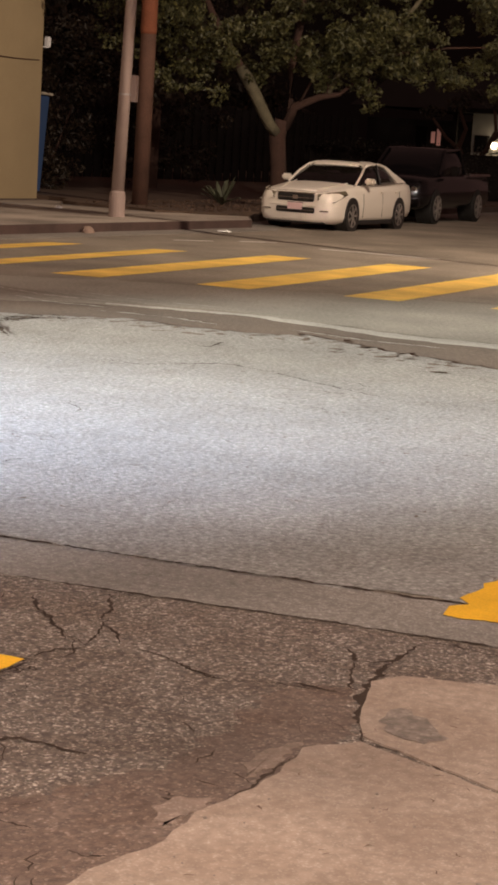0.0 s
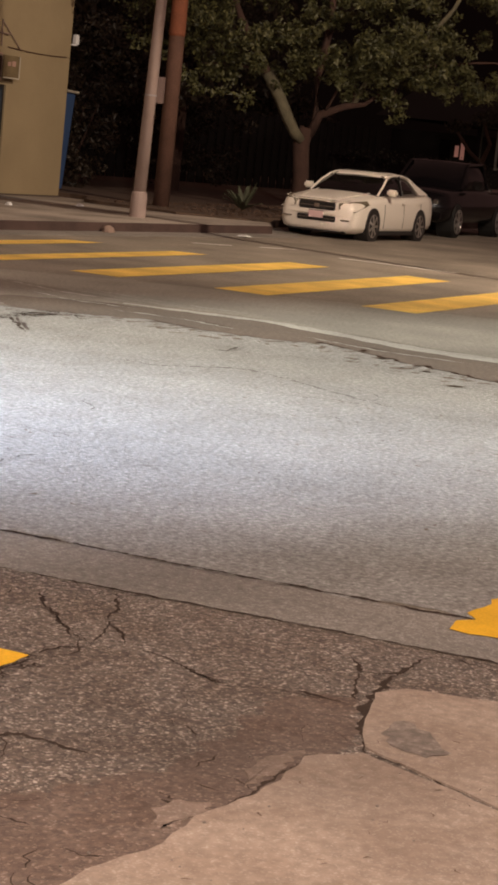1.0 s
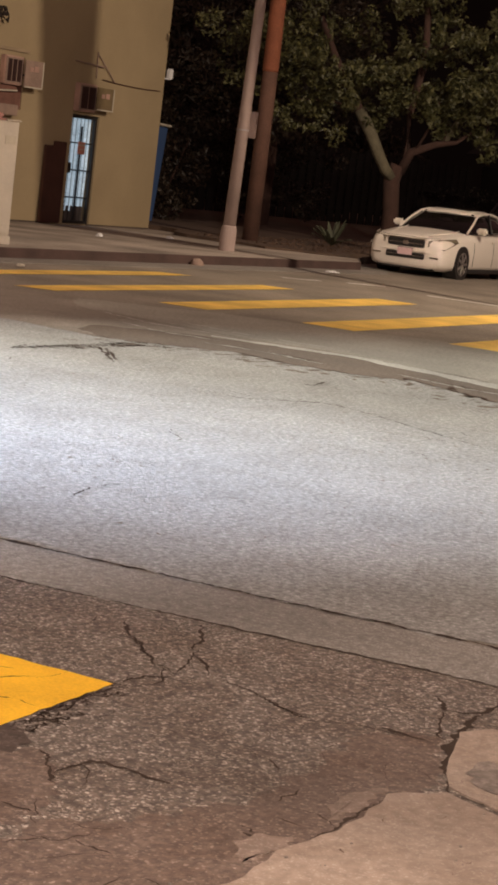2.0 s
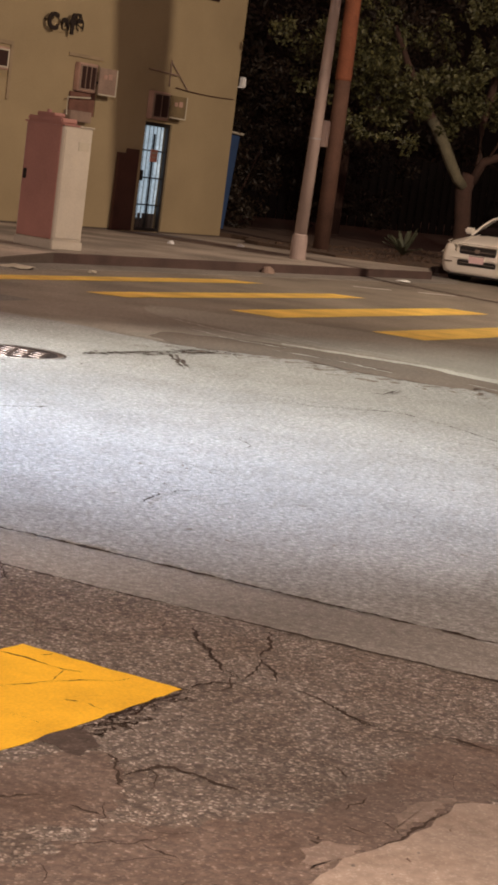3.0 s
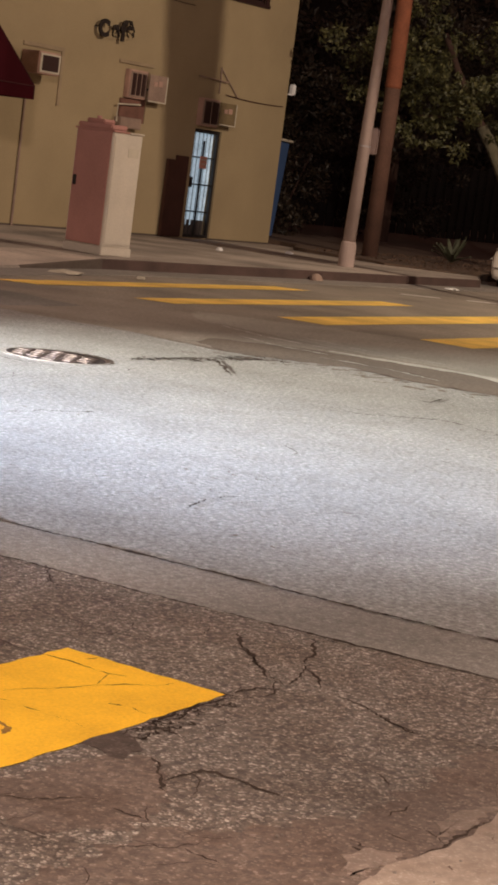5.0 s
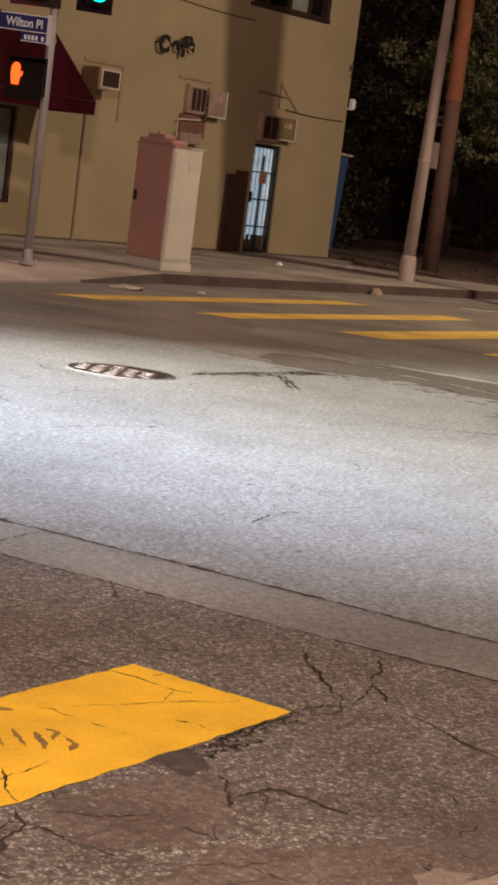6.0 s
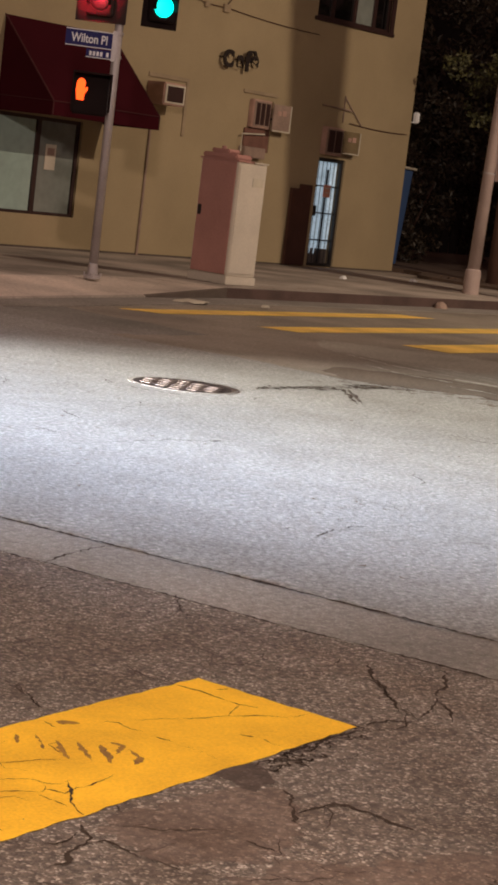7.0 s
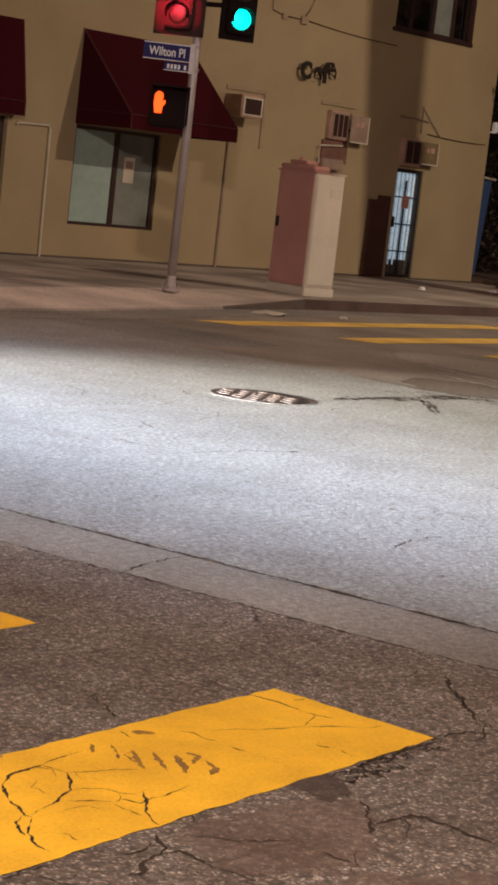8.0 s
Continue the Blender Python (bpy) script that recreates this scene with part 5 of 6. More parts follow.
def wheel(parent, x, y, r, w, side):
    wh = part("wheel", tube(bmesh.new(), [(x, y - w / 2, r), (x, y - w / 2 + 0.03, r), (x, y + w / 2 - 0.03, r), (x, y + w / 2, r)], [r - 0.03, r, r, r - 0.03], 24), M_RUBBER, parent, "black tyre", smooth=True)
    yo = y + side * (w / 2 + 0.004)
    part("rim", tube(bmesh.new(), [(x, yo - side * 0.02, r), (x, yo, r)], [r * 0.76, r * 0.72], 20), M_BLACK, wh)
    for k in range(7):
        a = 2 * math.pi * k / 7
        part("spoke", tube(bmesh.new(), [(x, yo + side * 0.006, r), (x + 0.71 * r * math.cos(a), yo + side * 0.006, r + 0.71 * r * math.sin(a))], 0.028, 5), M_RIM, wh)
    part("rim_edge", tube(bmesh.new(), [(x + 0.74 * r * math.cos(a), yo + side * 0.004, r + 0.74 * r * math.sin(a)) for a in (2 * math.pi * k / 20 for k in range(21))], 0.014, 5), M_RIM, wh)
    return wh


def sedan(m, label):
    c = thing("car", m, label, "car", "parked cars")
    W = 0.91
    st = [(0.0, 0.70, 0.22, 0.68), (0.04, 0.79, 0.16, 0.765), (0.14, 0.85, 0.14, 0.81), (0.40, 0.89, 0.13, 0.855), (0.95, 0.91, 0.13, 0.92), (1.45, 0.915, 0.13, 0.975), (2.4, 0.92, 0.13, 0.975), (3.5, 0.92, 0.13, 1.0), (4.2, 0.90, 0.19, 1.03), (4.6, 0.86, 0.22, 1.01), (4.82, 0.78, 0.28, 0.93), (4.9, 0.70, 0.36, 0.80)]
    b = part("body", loft(st, body_ring), M_CARWHITE, c, "white painted body", smooth=True)
    g = [(1.32, 0.80, 0.77, 0.92, 0.985), (1.75, 0.81, 0.725, 0.93, 1.20), (2.12, 0.815, 0.665, 0.94, 1.385), (2.45, 0.815, 0.62, 0.95, 1.425), (2.95, 0.815, 0.61, 0.96, 1.435), (3.4, 0.81, 0.60, 0.97, 1.39), (3.85, 0.79, 0.62, 0.98, 1.23), (4.3, 0.74, 0.68, 1.0, 1.045)]
    part("cabin_glass", loft(g, cabin_ring), M_GLASS, c, "dark tinted windows", smooth=True)
    r = [(2.06, 0.645, 0.60, 1.34, 1.372), (2.2, 0.64, 0.61, 1.36, 1.418), (2.45, 0.635, 0.61, 1.38, 1.452), (2.95, 0.63, 0.60, 1.38, 1.462), (3.4, 0.62, 0.59, 1.34, 1.415), (3.6, 0.62, 0.60, 1.28, 1.345)]
    rf = part("roof", loft(r, cabin_ring), M_CARWHITE, c, smooth=True)
    part("sun_roof", cubes((2.35, -0.38, 1.462, 2.85, 0.38, 1.487), bevel=0.008), M_GLASS, rf)
    for s in (-1, 1):
        part("pillar", tube(bmesh.new(), [(1.33, s * 0.79, 0.955), (1.75, s * 0.745, 1.185), (2.12, s * 0.665, 1.36)], 0.026, 6), M_CARWHITE, c)
        part("roof_rail", tube(bmesh.new(), [(2.1, s * 0.665, 1.35), (2.5, s * 0.645, 1.41), (3.0, s * 0.64, 1.415), (3.45, s * 0.63, 1.36), (3.9, s * 0.68, 1.20), (4.35, s * 0.76, 1.04)], 0.028, 6), M_CARWHITE, c)
        cp = bmesh.new()
        o4 = [(3.30, 0.645, 1.375), (3.95, 0.715, 1.185), (4.38, 0.80, 1.035), (3.78, 0.85, 1.0)]
        q4 = [[cp.verts.new((x, s * (y + d), z)) for x, y, z in o4] for d in (0.0, -0.06)]
        cp.faces.new(q4[0])
        cp.faces.new(q4[1][::-1])
        for k in range(4):
            cp.faces.new((q4[0][k], q4[0][(k + 1) % 4], q4[1][(k + 1) % 4], q4[1][k]))
        part("rear_pillar", cp, M_CARWHITE, c)
        part("door_pillar", tube(bmesh.new(), [(2.72, s * 0.825, 0.98), (2.78, s * 0.66, 1.41)], 0.03, 5), M_BLACK, c)
        part("belt_trim", tube(bmesh.new(), [(1.5, s * 0.86, 0.955), (2.7, s * 0.865, 0.985), (4.1, s * 0.83, 1.02)], 0.012, 5), M_CHROME, c)
        mir = part("mirror", cubes((1.62, s * 0.88 if s > 0 else -1.10, 0.98, 1.78, 1.10 if s > 0 else -0.88, 1.12), bevel=0.035), M_CARWHITE, c)
        for x in (2.55, 3.45):
            part("handle", cubes((x, s * 0.925 - 0.012, 0.80, x + 0.17, s * 0.925 + 0.012, 0.835), bevel=0.006), M_CARWHITE, c)
        for x, tz in ((1.55, 0.93), (2.68, 0.96), (3.72, 0.98)):
            part("door_gap", tube(bmesh.new(), [(x, s * 0.922, 0.28), (x + 0.01, s * 0.928, 0.6), (x + 0.02, s * 0.905, tz - 0.14)], 0.006, 4), M_BLACK, c)
        lampm = bmesh.new()
        pts = [(0.06, 0.85, 0.585), (0.64, 0.93, 0.765), (0.56, 0.89, 0.855), (0.12, 0.77, 0.82), (0.0, 0.49, 0.765), (-0.02, 0.50, 0.625)]
        vs = [lampm.verts.new((x, s * y, z)) for x, y, z in pts]
        vi = [lampm.verts.new((x + 0.10, s * (y - 0.06), z)) for x, y, z in pts]
        lampm.faces.new(vs)
        for k in range(6):
            lampm.faces.new((vs[k], vs[(k + 1) % 6], vi[(k + 1) % 6], vi[k]))
        hlp = part("headlight", lampm, M_HEADLAMP, c, "clear head lamp")
        part("lamp_edge", tube(bmesh.new(), [(x - 0.004, s * y, z) for x, y, z in pts + pts[:1]], 0.006, 5), M_CARWHITE, hlp)
        part("fog_lamp", cubes((-0.02, s * 0.66 - 0.10, 0.39, 0.10, s * 0.66 + 0.10, 0.425), bevel=0.008), M_CHROME, c)
        part("tail_light", cubes((4.72, s * 0.66 - 0.09, 0.78, 4.86, s * 0.66 + 0.09, 0.90), bevel=0.02), M_REDSIGN, c)
        for x in (0.95, 3.73):
            # black disc proud of the body paints the shade of the wheel well
            part("well_shade_disc", tube(bmesh.new(), [(x, s * 0.60, 0.335), (x, s * 0.931, 0.335)], 0.375, 24), M_BLACK, c, "black disc standing for the shaded wheel well")
            wheel(c, x, s * 0.818, 0.325, 0.20, s)
    part("hood_gap", tube(bmesh.new(), [(0.10, -0.72, 0.825), (0.03, -0.46, 0.80), (0.02, 0, 0.81), (0.03, 0.46, 0.80), (0.10, 0.72, 0.825)], 0.004, 5), M_BLACK, c)
    part("bumper_crease", tube(bmesh.new(), [(0.20, -0.885, 0.53), (0.045, -0.80, 0.52), (-0.012, -0.5, 0.505), (-0.012, 0.5, 0.505), (0.045, 0.80, 0.52), (0.20, 0.885, 0.53)], 0.012, 6), M_CARWHITE, c)
    for s in (-1, 1):
        part("hood_crease", tube(bmesh.new(), [(0.12, s * 0.42, 0.845), (0.7, s * 0.52, 0.925), (1.35, s * 0.60, 1.0)], 0.010, 5), M_CARWHITE, c)
        part("side_skirt", cubes((1.35, s * 0.90 - 0.02, 0.13, 3.35, s * 0.90 + 0.02, 0.22), bevel=0.01), M_BLACK, c)
    gr = part("grille", cubes((-0.025, -0.42, 0.59, 0.06, 0.42, 0.755), bevel=0.02), M_BLACK, c, "black grille")
    part("grille_bar", cubes((-0.035, -0.44, 0.755, 0.05, 0.44, 0.777), bevel=0.006), M_CHROME, gr)
    part("emblem", cubes((-0.045, -0.06, 0.635, -0.02, 0.06, 0.715), bevel=0.006), M_CHROME, gr)
    part("grille_slat", cubes((-0.032, -0.40, 0.66, -0.018, 0.40, 0.672)), M_CHROME, gr)
    part("air_intake", cubes((-0.025, -0.44, 0.35, 0.06, 0.44, 0.47), bevel=0.015), M_BLACK, c)
    part("intake_bar", cubes((-0.032, -0.42, 0.405, -0.02, 0.42, 0.415)), M_CHROME, c)
    pl = part("number_plate", cubes((-0.045, -0.165, 0.415, -0.03, 0.165, 0.56)), M_PLATE, c, "pale pink number plate")
    part("plate_frame", cubes((-0.04, -0.175, 0.55, -0.028, 0.175, 0.572), (-0.04, -0.175, 0.40, -0.028, 0.175, 0.416)), M_BLACK, pl)
    part("lower_lip", cubes((0.02, -0.66, 0.13, 0.14, 0.66, 0.18), bevel=0.015), M_BLACK, c)
    return c


sedan(pose(30.75, 15.98, -0.004, 0, 0, 3.4) @ Matrix.Scale(0.88, 4), "white four-door sedan parked at the kerb")


def pickup(m, label):
    c = thing("pickup_truck", m, label, "car", "parked cars")
    st = [(0.0, 0.84, 0.42, 0.92), (0.08, 0.92, 0.36, 1.04), (0.5, 0.96, 0.34, 1.10), (1.5, 0.98, 0.34, 1.16), (3.6, 0.98, 0.34, 1.18), (5.5, 0.97, 0.36, 1.18), (5.7, 0.94, 0.42, 1.12)]
    part("body", loft(st, body_ring), M_CARBLACK, c, "glossy black body", smooth=True)
    part("cab", loft([(1.5, 0.86, 0.80, 1.1, 1.17), (2.2, 0.87, 0.72, 1.1, 1.78), (3.3, 0.87, 0.72, 1.1, 1.82), (3.6, 0.86, 0.76, 1.1, 1.72), (3.7, 0.85, 0.8, 1.1, 1.3)], cabin_ring), M_CARBLACK, c, smooth=True)
    part("grille", cubes((-0.03, -0.55, 0.66, 0.04, 0.55, 0.94), bevel=0.02), M_BLACK, c)
    part("bumper", cubes((-0.10, -0.9, 0.42, 0.08, 0.9, 0.60), bevel=0.03), M_CARBLACK, c)
    for s in (-1, 1):
        hl = part("headlight", cubes((-0.01, s * 0.73 - 0.10, 0.77, 0.10, s * 0.73 + 0.10, 0.91), bevel=0.03), M_HEADLAMP, c)
        part("bulb", tube(bmesh.new(), [(0.0, s * 0.73, 0.84), (-0.02, s * 0.73, 0.84)], 0.06, 10), M_CHROME, hl)
        part("mirror", cubes((1.95, s * 1.1 - 0.12, 1.18, 2.08, s * 1.1 + 0.12, 1.40), bevel=0.03), M_CARBLACK, c)
        part("pillar", tube(bmesh.new(), [(1.48, s * 0.87, 1.15), (2.2, s * 0.74, 1.76), (3.4, s * 0.73, 1.8), (3.72, s * 0.85, 1.2)], 0.04, 6), M_CARBLACK, c)
        part("bed_rail", cubes((3.75, s * 0.93 - 0.04, 1.16, 5.65, s * 0.93 + 0.04, 1.22), bevel=0.01), M_CHROME, c)
        for x in (1.0, 4.5):
            # near-black disc in place of the shaded recess round the tyre
            part("well_shade_disc", tube(bmesh.new(), [(x, s * 0.6, 0.40), (x, s * 0.985, 0.40)], 0.43, 20), M_RUBBER, c)
            wheel(c, x, s * 0.90, 0.39, 0.24, s)
    return c


pickup(pose(36.6, 16.85, -0.004, 0, 0, 5.5) @ Matrix.Scale(0.9, 4), "glossy black pickup truck parked behind the sedan")

# ---- trees, shrubs and distance ----


def leaf_material(name, colour):
    m = bpy.data.materials.new(name)
    m.use_nodes = True
    nd, ln = m.node_tree.nodes, m.node_tree.links
    p = nd["Principled BSDF"]
    p.inputs["Roughness"].default_value = 0.55
    g = nd.new("ShaderNodeNewGeometry")
    r = nd.new("ShaderNodeValToRGB")
    r.color_ramp.elements[0].color = (*[c * 0.45 for c in colour], 1)
    r.color_ramp.elements[1].color = (colour[0] * 1.5, colour[1] * 1.35, colour[2] * 1.2, 1)
    ln.new(g.outputs["Random Per Island"], r.inputs[0])
    ln.new(r.outputs[0], p.inputs["Base Color"])
    return m


M_LEAF = leaf_material("tree_leaf", (0.066, 0.070, 0.027))
# leaf colours darkened to hold the unlit background in the night
M_LEAFNIGHT = leaf_material("night_dark_leaf", (0.030, 0.022, 0.013))
M_HEDGE = leaf_material("night_hedge_leaf", (0.016, 0.016, 0.009))
M_AGAVE = leaf_material("agave_leaf", (0.09, 0.105, 0.068))


def leaves(name, centres, count, size, material, parent, label="", seed=1):
    """Many small folded leaves scattered in clumps: (x, y, z, rx, ry, rz) each."""
    rng = np.random.default_rng(seed)
    weight = np.array([c[3] * c[4] * c[5] for c in centres]) ** 0.7
    pick = rng.choice(len(centres), count, p=weight / weight.sum())
    cen = np.array(centres)[pick]
    d = rng.normal(size=(count, 3))
    d /= np.linalg.norm(d, axis=1)[:, None]
    pos = cen[:, :3] + d * (rng.random(count) ** 0.45)[:, None] * cen[:, 3:]
    u = rng.normal(size=(count, 3))
    u /= np.linalg.norm(u, axis=1)[:, None]
    w = np.cross(u, rng.normal(size=(count, 3)))
    w /= np.linalg.norm(w, axis=1)[:, None]
    n = np.cross(u, w)
    L = size * rng.uniform(0.6, 1.4, count)[:, None]
    a, b = pos - u * L, pos + u * L
    c, e = pos + w * L * 0.5 + n * L * 0.18, pos - w * L * 0.5 + n * L * 0.18
    verts = np.stack([a, c, b, e], 1).reshape(-1, 3)
    k = 4 * np.arange(count)[:, None]
    faces = np.concatenate([k + [0, 1, 2], k + [0, 2, 3]], 1).reshape(-1, 3)
    me = bpy.data.meshes.new(name)
    me.from_pydata(verts.tolist(), [], faces.tolist())
    me.materials.append(material)
    ob = new(name, me)
    ob.parent = parent
    if label:
        ob["label"] = label
    return ob


tree = thing("tree", pose(35.2, 18.7, 0.12), "broad street tree with a forked trunk, leaning over the cars", "tree")
trunk = bmesh.new()
tube(trunk, [(0.02, 0, 0), (0.0, 0, 0.25), (-0.02, 0.02, 0.9), (-0.05, 0.08, 1.55), (0.0, 0.0, 1.9)], [0.25, 0.19, 0.17, 0.18, 0.16], 12)
part("trunk", trunk, M_BARK, tree, "reddish brown trunk", smooth=True)
RX, RY = 0.475, -0.88   # across the line of sight


def limb(pts, r0, r1, label="", bark=M_BARK):
    n = len(pts) - 1
    P = [(RX * u + 0.88 * v, RY * u + 0.475 * v, z) for u, v, z in pts]
    part("limb", tube(bmesh.new(), P, [0.78 * (r0 + (r1 - r0) * k / n) for k in range(n + 1)], 8), bark, tree, label, smooth=True)
    return P


limb([(-0.10, -0.1, 1.62), (-0.26, -0.17, 1.78), (-0.42, -0.2, 2.05), (-0.66, -0.2, 2.5), (-0.95, -0.2, 2.95)], 0.15, 0.17, "bent limb in the lit bark colour", M_BARKLIT)
limb([(-0.95, -0.2, 2.93), (-1.3, 0.0, 3.5), (-1.6, 0.2, 4.0), (-2.0, 0.3, 4.8)], 0.13, 0.08)
limb([(0.05, 0, 1.75), (0.25, -0.1, 2.2), (0.75, -0.3, 2.42), (1.15, -0.4, 2.5), (1.45, -0.45, 2.75)], 0.15, 0.03)
limb([(0.9, -0.3, 2.45), (1.1, -0.4, 2.9), (1.5, -0.5, 3.2), (2.1, -0.6, 3.7), (2.75, -0.7, 4.6), (3.2, -0.7, 5.6)], 0.09, 0.05, "limb that slants up, in the lit bark colour", M_BARKLIT)
limb([(0.2, 0, 2.1), (0.1, 0.3, 3.0), (0.3, 0.4, 4.2), (0.2, 0.5, 5.5)], 0.15, 0.08)
limb([(0.9, -0.35, 2.45), (0.92, -0.4, 2.95)], 0.03, 0.02)
limb([(0.35, -0.2, 2.3), (0.6, -0.3, 2.85), (0.7, -0.3, 3.3)], 0.04, 0.02)
limb([(1.6, -0.5, 3.3), (1.75, -0.55, 2.9), (1.72, -0.55, 2.6)], 0.02, 0.012)
limb([(1.3, -0.4, 3.05), (2.3, -0.2, 3.4), (3.4, 0.0, 3.6), (4.6, 0.2, 3.7)], 0.05, 0.02)
limb([(-0.9, -0.2, 2.95), (-1.6, -0.5, 3.05), (-2.3, -0.6, 3.0)], 0.05, 0.02)
rnd = random.Random(12)
cl = []


def clump(u, v, z, r, rz=None):
    cl.append((RX * u + 0.88 * v, RY * u + 0.475 * v, z, r, r, rz or r * 0.75))


for u, z, r in ((1.75, 2.6, 0.30), (1.62, 2.75, 0.2), (1.9, 2.35, 0.22), (1.75, 2.2, 0.16)):
    clump(u, -0.5, z, r)
def spray(u, v, z, r):
    """A loose spray of small clumps that hangs from a twig."""
    for _ in range(rnd.randint(3, 7)):
        q = rnd.uniform(0.10, 0.24)
        clump(u + rnd.gauss(0, r), v + rnd.gauss(0, r), z + rnd.gauss(0, 0.45 * r) - 0.08 * rnd.random(), q * rnd.uniform(0.7, 1.3), q * rnd.uniform(0.5, 1.4))


for k in range(150):
    u = rnd.uniform(-3.4, 5.6)
    if u > 2.0 and rnd.random() < 0.45:
        continue
    low = 3.05 + 0.3 * math.sin(u * 1.7 + 0.6) + 0.22 * math.sin(u * 4.1) + (-0.15 if u < -1.2 else 0.1 if u < 2.2 else 0.3)
    spray(u, rnd.uniform(-1.3, 1.4), low + abs(rnd.gauss(0, 1.35)), rnd.uniform(0.18, 0.45))
for k in range(9):
    spray(rnd.uniform(2.4, 5.2), rnd.uniform(-0.9, 0.5), rnd.uniform(2.85, 3.4), 0.16)
for u, z in ((-2.6, 2.8), (-2.2, 2.9), (-1.7, 3.0), (0.4, 3.0), (0.8, 3.1), (1.1, 2.8), (1.2, 3.1)):
    spray(u, -0.5, z, 0.2)
leaves("crown", cl, 34000, 0.055, M_LEAF, tree, "loose green crown", 4)

back = thing("tree", pose(41.0, 25.5, 0.12), "dark leafy tree behind the wooden pole", "tree")
part("trunk", tube(bmesh.new(), [(0, 0, 0), (0.1, 0, 2), (0, 0.1, 4.5)], [0.2, 0.16, 0.1], 10), M_BARK, back)
cl = []
for k in range(90):
    cl.append((rnd.uniform(-2.5, 2.5), rnd.uniform(-2.0, 2.2), rnd.uniform(2.2, 7.0), rnd.uniform(0.4, 0.9), rnd.uniform(0.4, 0.9), rnd.uniform(0.2, 0.5)))
leaves("crown", cl, 12000, 0.07, M_LEAFNIGHT, back, "brownish crown, coloured dark for the night", 5)
for k, (sx, sy, h, w) in enumerate(((36.2, 25.6, 2.2, 1.5), (38.0, 27.8, 3.0, 1.8), (39.5, 30.4, 4.2, 2.2), (43.0, 27.0, 2.6, 2.0))):
    sh = thing("shrub", pose(sx, sy, 0.12), "overgrown shrub beside the building, coloured dark for the night", "shrub", "overgrown shrubs")
    for j in range(5):
        a = j * 1.256
        st = tube(bmesh.new(), [(0, 0, 0), (0.3 * w * math.cos(a), 0.3 * w * math.sin(a), h * 0.5), (0.5 * w * math.cos(a), 0.5 * w * math.sin(a), h * 0.9)], [0.04, 0.03, 0.015], 6)
        part("stem", st, M_BARK, sh)
    cl = [(rnd.uniform(-w, w) * 0.8, rnd.uniform(-w, w) * 0.8, rnd.uniform(0.25, h), rnd.uniform(0.25, 0.5), rnd.uniform(0.25, 0.5), rnd.uniform(0.2, 0.4)) for _ in range(40)]
    leaves("foliage", cl, 5000, 0.06, M_LEAFNIGHT, sh, "", 20 + k)
ag = thing("agave", pose(33.03, 18.84, 0.17), "pale spiky agave on the soil strip", "plant")
for k in range(17):
    a, t = k * 2.399, 0.25 + 0.75 * ((k * 7) % 17) / 17
    L = rnd.uniform(0.5, 0.72)
    bm = bmesh.new()
    rows = []
    for i in range(6):
        f = i / 5
        rr = L * (0.25 + 0.6 * t) * f
        z = 0.05 + L * (1.15 - 0.75 * t) * f - 0.12 * t * f * f
        wd = 0.05 * (1 - f) ** 0.6 * (0.6 + 1.4 * f) + 0.003
        cx, cy = rr * math.cos(a), rr * math.sin(a)
        rows.append([bm.verts.new((cx - wd * math.sin(a) * s, cy + wd * math.cos(a) * s, z + (0.02 if s else 0))) for s in (-1, 0, 1)])
    for p, q in zip(rows, rows[1:]):
        for j in (0, 1):
            bm.faces.new((p[j], p[j + 1], q[j + 1], q[j]))
    part("leaf", bm, M_AGAVE, ag)
# litter of leaves on the soil
leaves("fallen_leaves", [(x, 17.9 + 0.04 * (x - 32) + dy, 0.19, 0.8, 0.5, 0.015) for x in range(31, 44) for dy in (0.2, 1.2, 2.4)], 1600, 0.035, M_DEBRIS, None)
tagged(bpy.data.objects["fallen_leaves"], "dry leaves on the soil", "leaves", kind="stuff")

# near-black fence and tree backing stand in for the night; house with a porch lamp further down the street
fence = thing("fence", pose(0, 0, 0), "near-black board fence added to fill the dark lot", "fence")
# night darkness as a colour, also on house parts, porch and hedge core
M_NIGHT = mat("night_black", (0.008, 0.005, 0.004), 0.95, var=0.5, scale=2, fine=40)
for k in range(60):
    x = 36.0 + 0.40 * k
    y = 33.0 - 0.18 * (x - 36)
    part("board", cubes((x, y - 0.02, 0.05, x + 0.399, y + 0.02, 2.5 + 0.04 * math.sin(k * 1.7))), M_NIGHT, fence)
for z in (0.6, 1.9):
    part("rail", tube(bmesh.new(), [(36, 33.06, z), (60, 33.06 - 0.18 * 24, z)], 0.04, 4), M_NIGHT, fence)
hd = thing("backdrop", pose(0, 0, 0), "dark mass of trees beyond the lot", "backdrop", kind="structure")
cl = []
for k in range(110):
    x = rnd.uniform(38, 62)
    cl.append((x, 36.5 - 0.2 * (x - 38) + rnd.uniform(0, 2.5), rnd.uniform(0.5, 9.0), 1.3, 1.0, 0.9))
leaves("foliage", cl, 16000, 0.16, M_LEAFNIGHT, hd, "", 9)
part("night_backing", cubes((36, 44, -0.1, 130, 45, 14)), M_NIGHT, hd)

house = thing("house", pose(61.5, 23.2, 0.1), "pale house with a lit window and porch lamp", "house")
M_HOUSE = mat("pale_house_wall", (0.28, 0.26, 0.24), 0.9, var=0.25, scale=1, fine=40)
G_WINDOW = glow("warm_window_light", (0.9, 0.42, 0.34), 0.03)
G_PORCH = glow("porch_lamp_light", (1.0, 0.80, 0.52), 2.2)
part("wall", cubes((0.0, -6, 0, 8, 1.8, 2.9)), M_HOUSE, house)
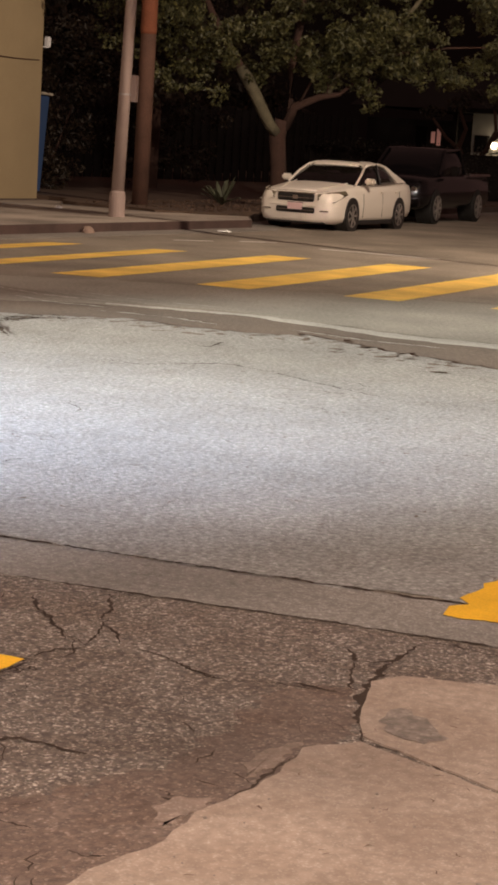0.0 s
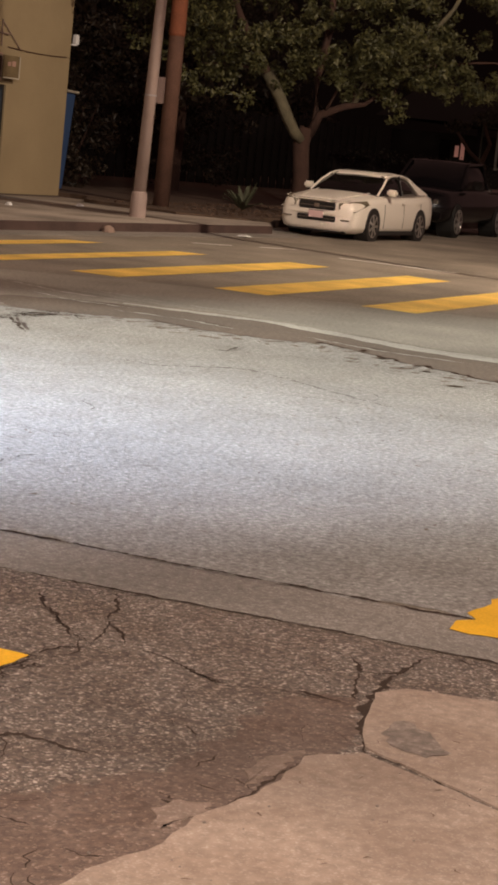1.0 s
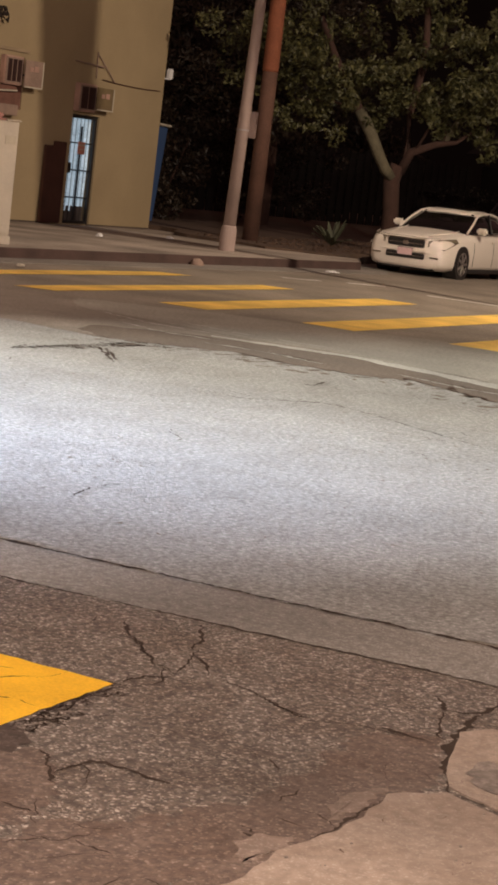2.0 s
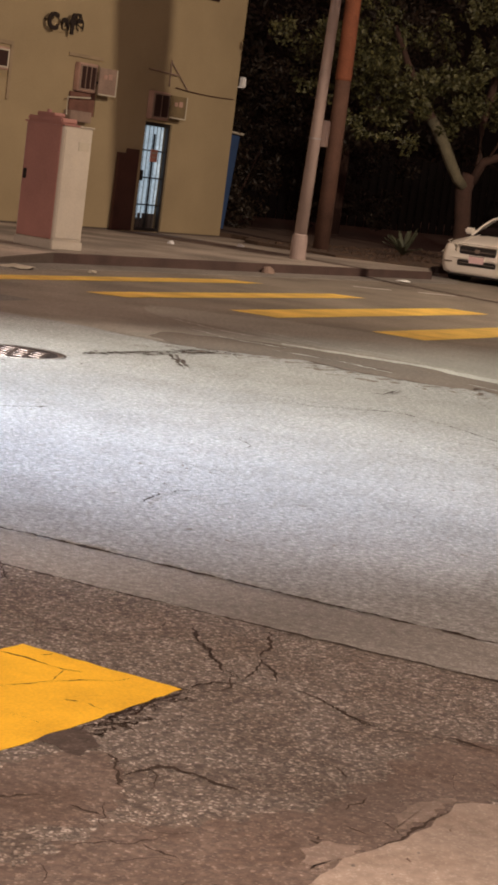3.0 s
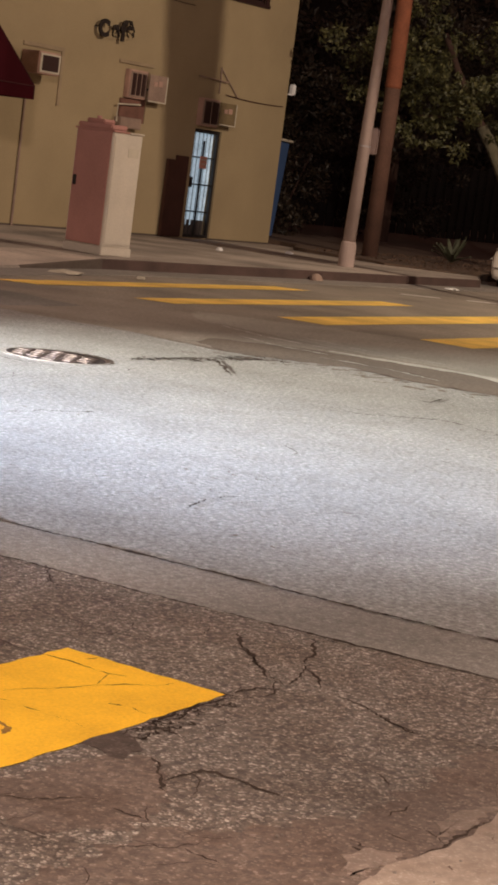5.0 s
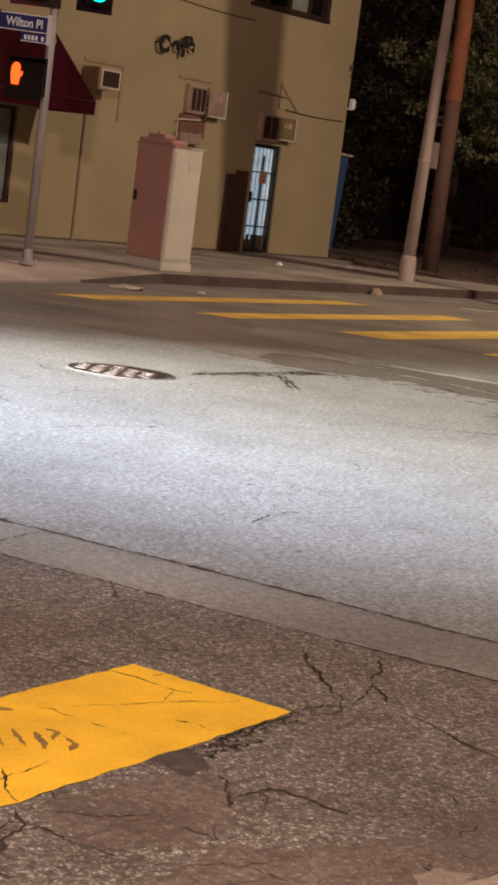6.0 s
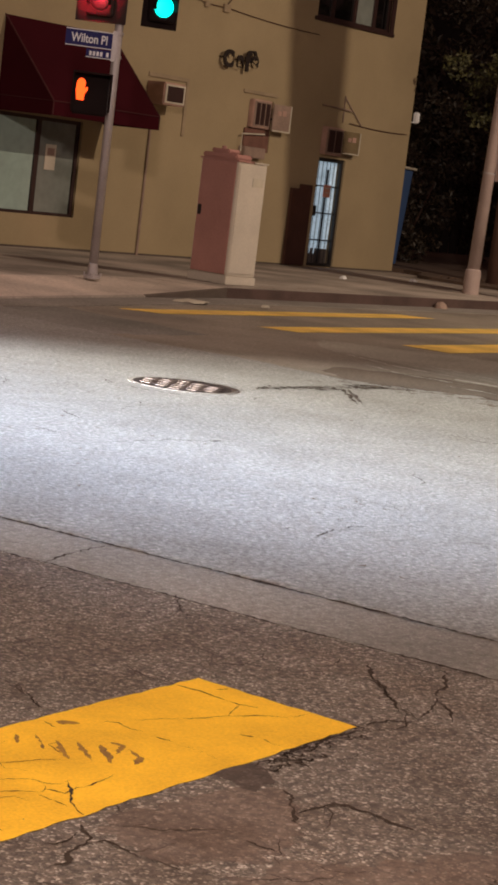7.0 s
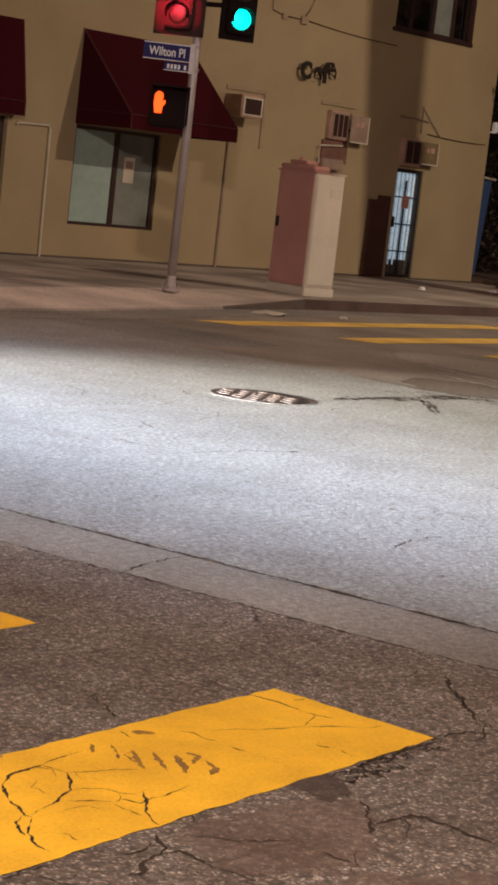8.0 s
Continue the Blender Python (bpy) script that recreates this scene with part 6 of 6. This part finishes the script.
part("wall", cubes((0.3, 1.8, 0, 8, 6, 2.5)), M_NIGHT, house, "side wing coloured near black for the night")
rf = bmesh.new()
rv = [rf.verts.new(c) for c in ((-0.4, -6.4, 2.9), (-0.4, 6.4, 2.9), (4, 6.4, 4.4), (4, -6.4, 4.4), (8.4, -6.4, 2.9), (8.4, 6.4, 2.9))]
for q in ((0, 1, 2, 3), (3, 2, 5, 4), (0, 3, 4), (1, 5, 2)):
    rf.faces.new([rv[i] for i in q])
part("roof", rf, M_NIGHT, house)
w = part("window", cubes((0.22, 3.0, 1.35, 0.30, 4.1, 2.35)), M_NIGHT, house, "dark window frame")
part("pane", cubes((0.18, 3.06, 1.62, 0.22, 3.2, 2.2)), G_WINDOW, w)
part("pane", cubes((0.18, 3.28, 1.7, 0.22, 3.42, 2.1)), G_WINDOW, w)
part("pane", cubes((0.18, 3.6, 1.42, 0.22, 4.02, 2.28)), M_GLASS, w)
dw = part("window", cubes((-0.06, 1.13, 1.47, 0.0, 1.67, 2.06)), M_NIGHT, house, "small dark window beside the lamp")
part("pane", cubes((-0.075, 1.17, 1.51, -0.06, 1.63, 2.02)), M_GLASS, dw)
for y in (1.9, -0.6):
    part("porch_post", cubes((-1.2, y, 0, -1.05, y + 0.16, 2.8), bevel=0.01), M_NIGHT, house)
part("porch_roof", cubes((-1.4, -5, 2.8, 0, 2.2, 2.95)), M_NIGHT, house)
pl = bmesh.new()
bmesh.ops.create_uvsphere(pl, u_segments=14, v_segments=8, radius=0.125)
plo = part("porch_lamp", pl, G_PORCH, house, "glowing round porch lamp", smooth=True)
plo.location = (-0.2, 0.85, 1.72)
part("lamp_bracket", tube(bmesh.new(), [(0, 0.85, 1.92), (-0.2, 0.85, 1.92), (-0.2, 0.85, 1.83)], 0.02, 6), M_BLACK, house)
hg = thing("hedge", pose(50.5, 19.6, 0.1), "clipped hedge before the house, coloured dark for the night", "hedge")
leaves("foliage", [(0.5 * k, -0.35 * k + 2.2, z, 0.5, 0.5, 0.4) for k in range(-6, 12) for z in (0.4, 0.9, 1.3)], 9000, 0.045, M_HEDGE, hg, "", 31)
# near-black block added so no lit wall shows between the leaves
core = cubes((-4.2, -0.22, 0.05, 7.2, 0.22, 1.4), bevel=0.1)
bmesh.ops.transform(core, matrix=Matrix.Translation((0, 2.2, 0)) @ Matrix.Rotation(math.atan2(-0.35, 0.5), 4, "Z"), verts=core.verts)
part("core", core, M_NIGHT, hg, "near-black block standing for shade inside the hedge")
part("stem", tube(bmesh.new(), [(0, 2.2, 0), (0, 2.2, 0.6)], 0.04, 6), M_BARK, hg)
lamp("porch_light_source", "POINT", 1.8, (1.0, 0.78, 0.5), pose(61.0, 24.05, 1.85), 0.1)
st = thing("small_tree", pose(57.5, 23.3, 0.1), "small bare twisted tree before the pale house", "tree")
for k, pts in enumerate(([(0, 0, 0), (0.05, 0.1, 0.9), (-0.1, 0.4, 1.5), (0.0, 1.0, 1.9), (0.0, 1.5, 2.5)], [(0.05, 0.1, 0.9), (0.2, -0.4, 1.6), (0.1, -0.7, 2.2), (0.1, -0.6, 2.9)], [(0.1, -0.6, 1.9), (0.0, -1.1, 2.4), (0.0, -1.2, 3.2)], [(-0.05, 0.5, 1.6), (0, 0.3, 2.2), (0, 0.6, 2.9)])):
    part("limb" if k else "trunk", tube(bmesh.new(), pts, [0.09 - 0.05 * i / len(pts) for i in range(len(pts))], 6), M_BARK, st)
leaves("crown", [(0, u, z, 0.4, 0.5, 0.25) for u, z in ((1.5, 2.7), (0.6, 3.0), (-0.6, 3.1), (-1.2, 3.3), (0.1, 3.3))], 900, 0.07, M_LEAFNIGHT, st, "sparse dark crown", 51)
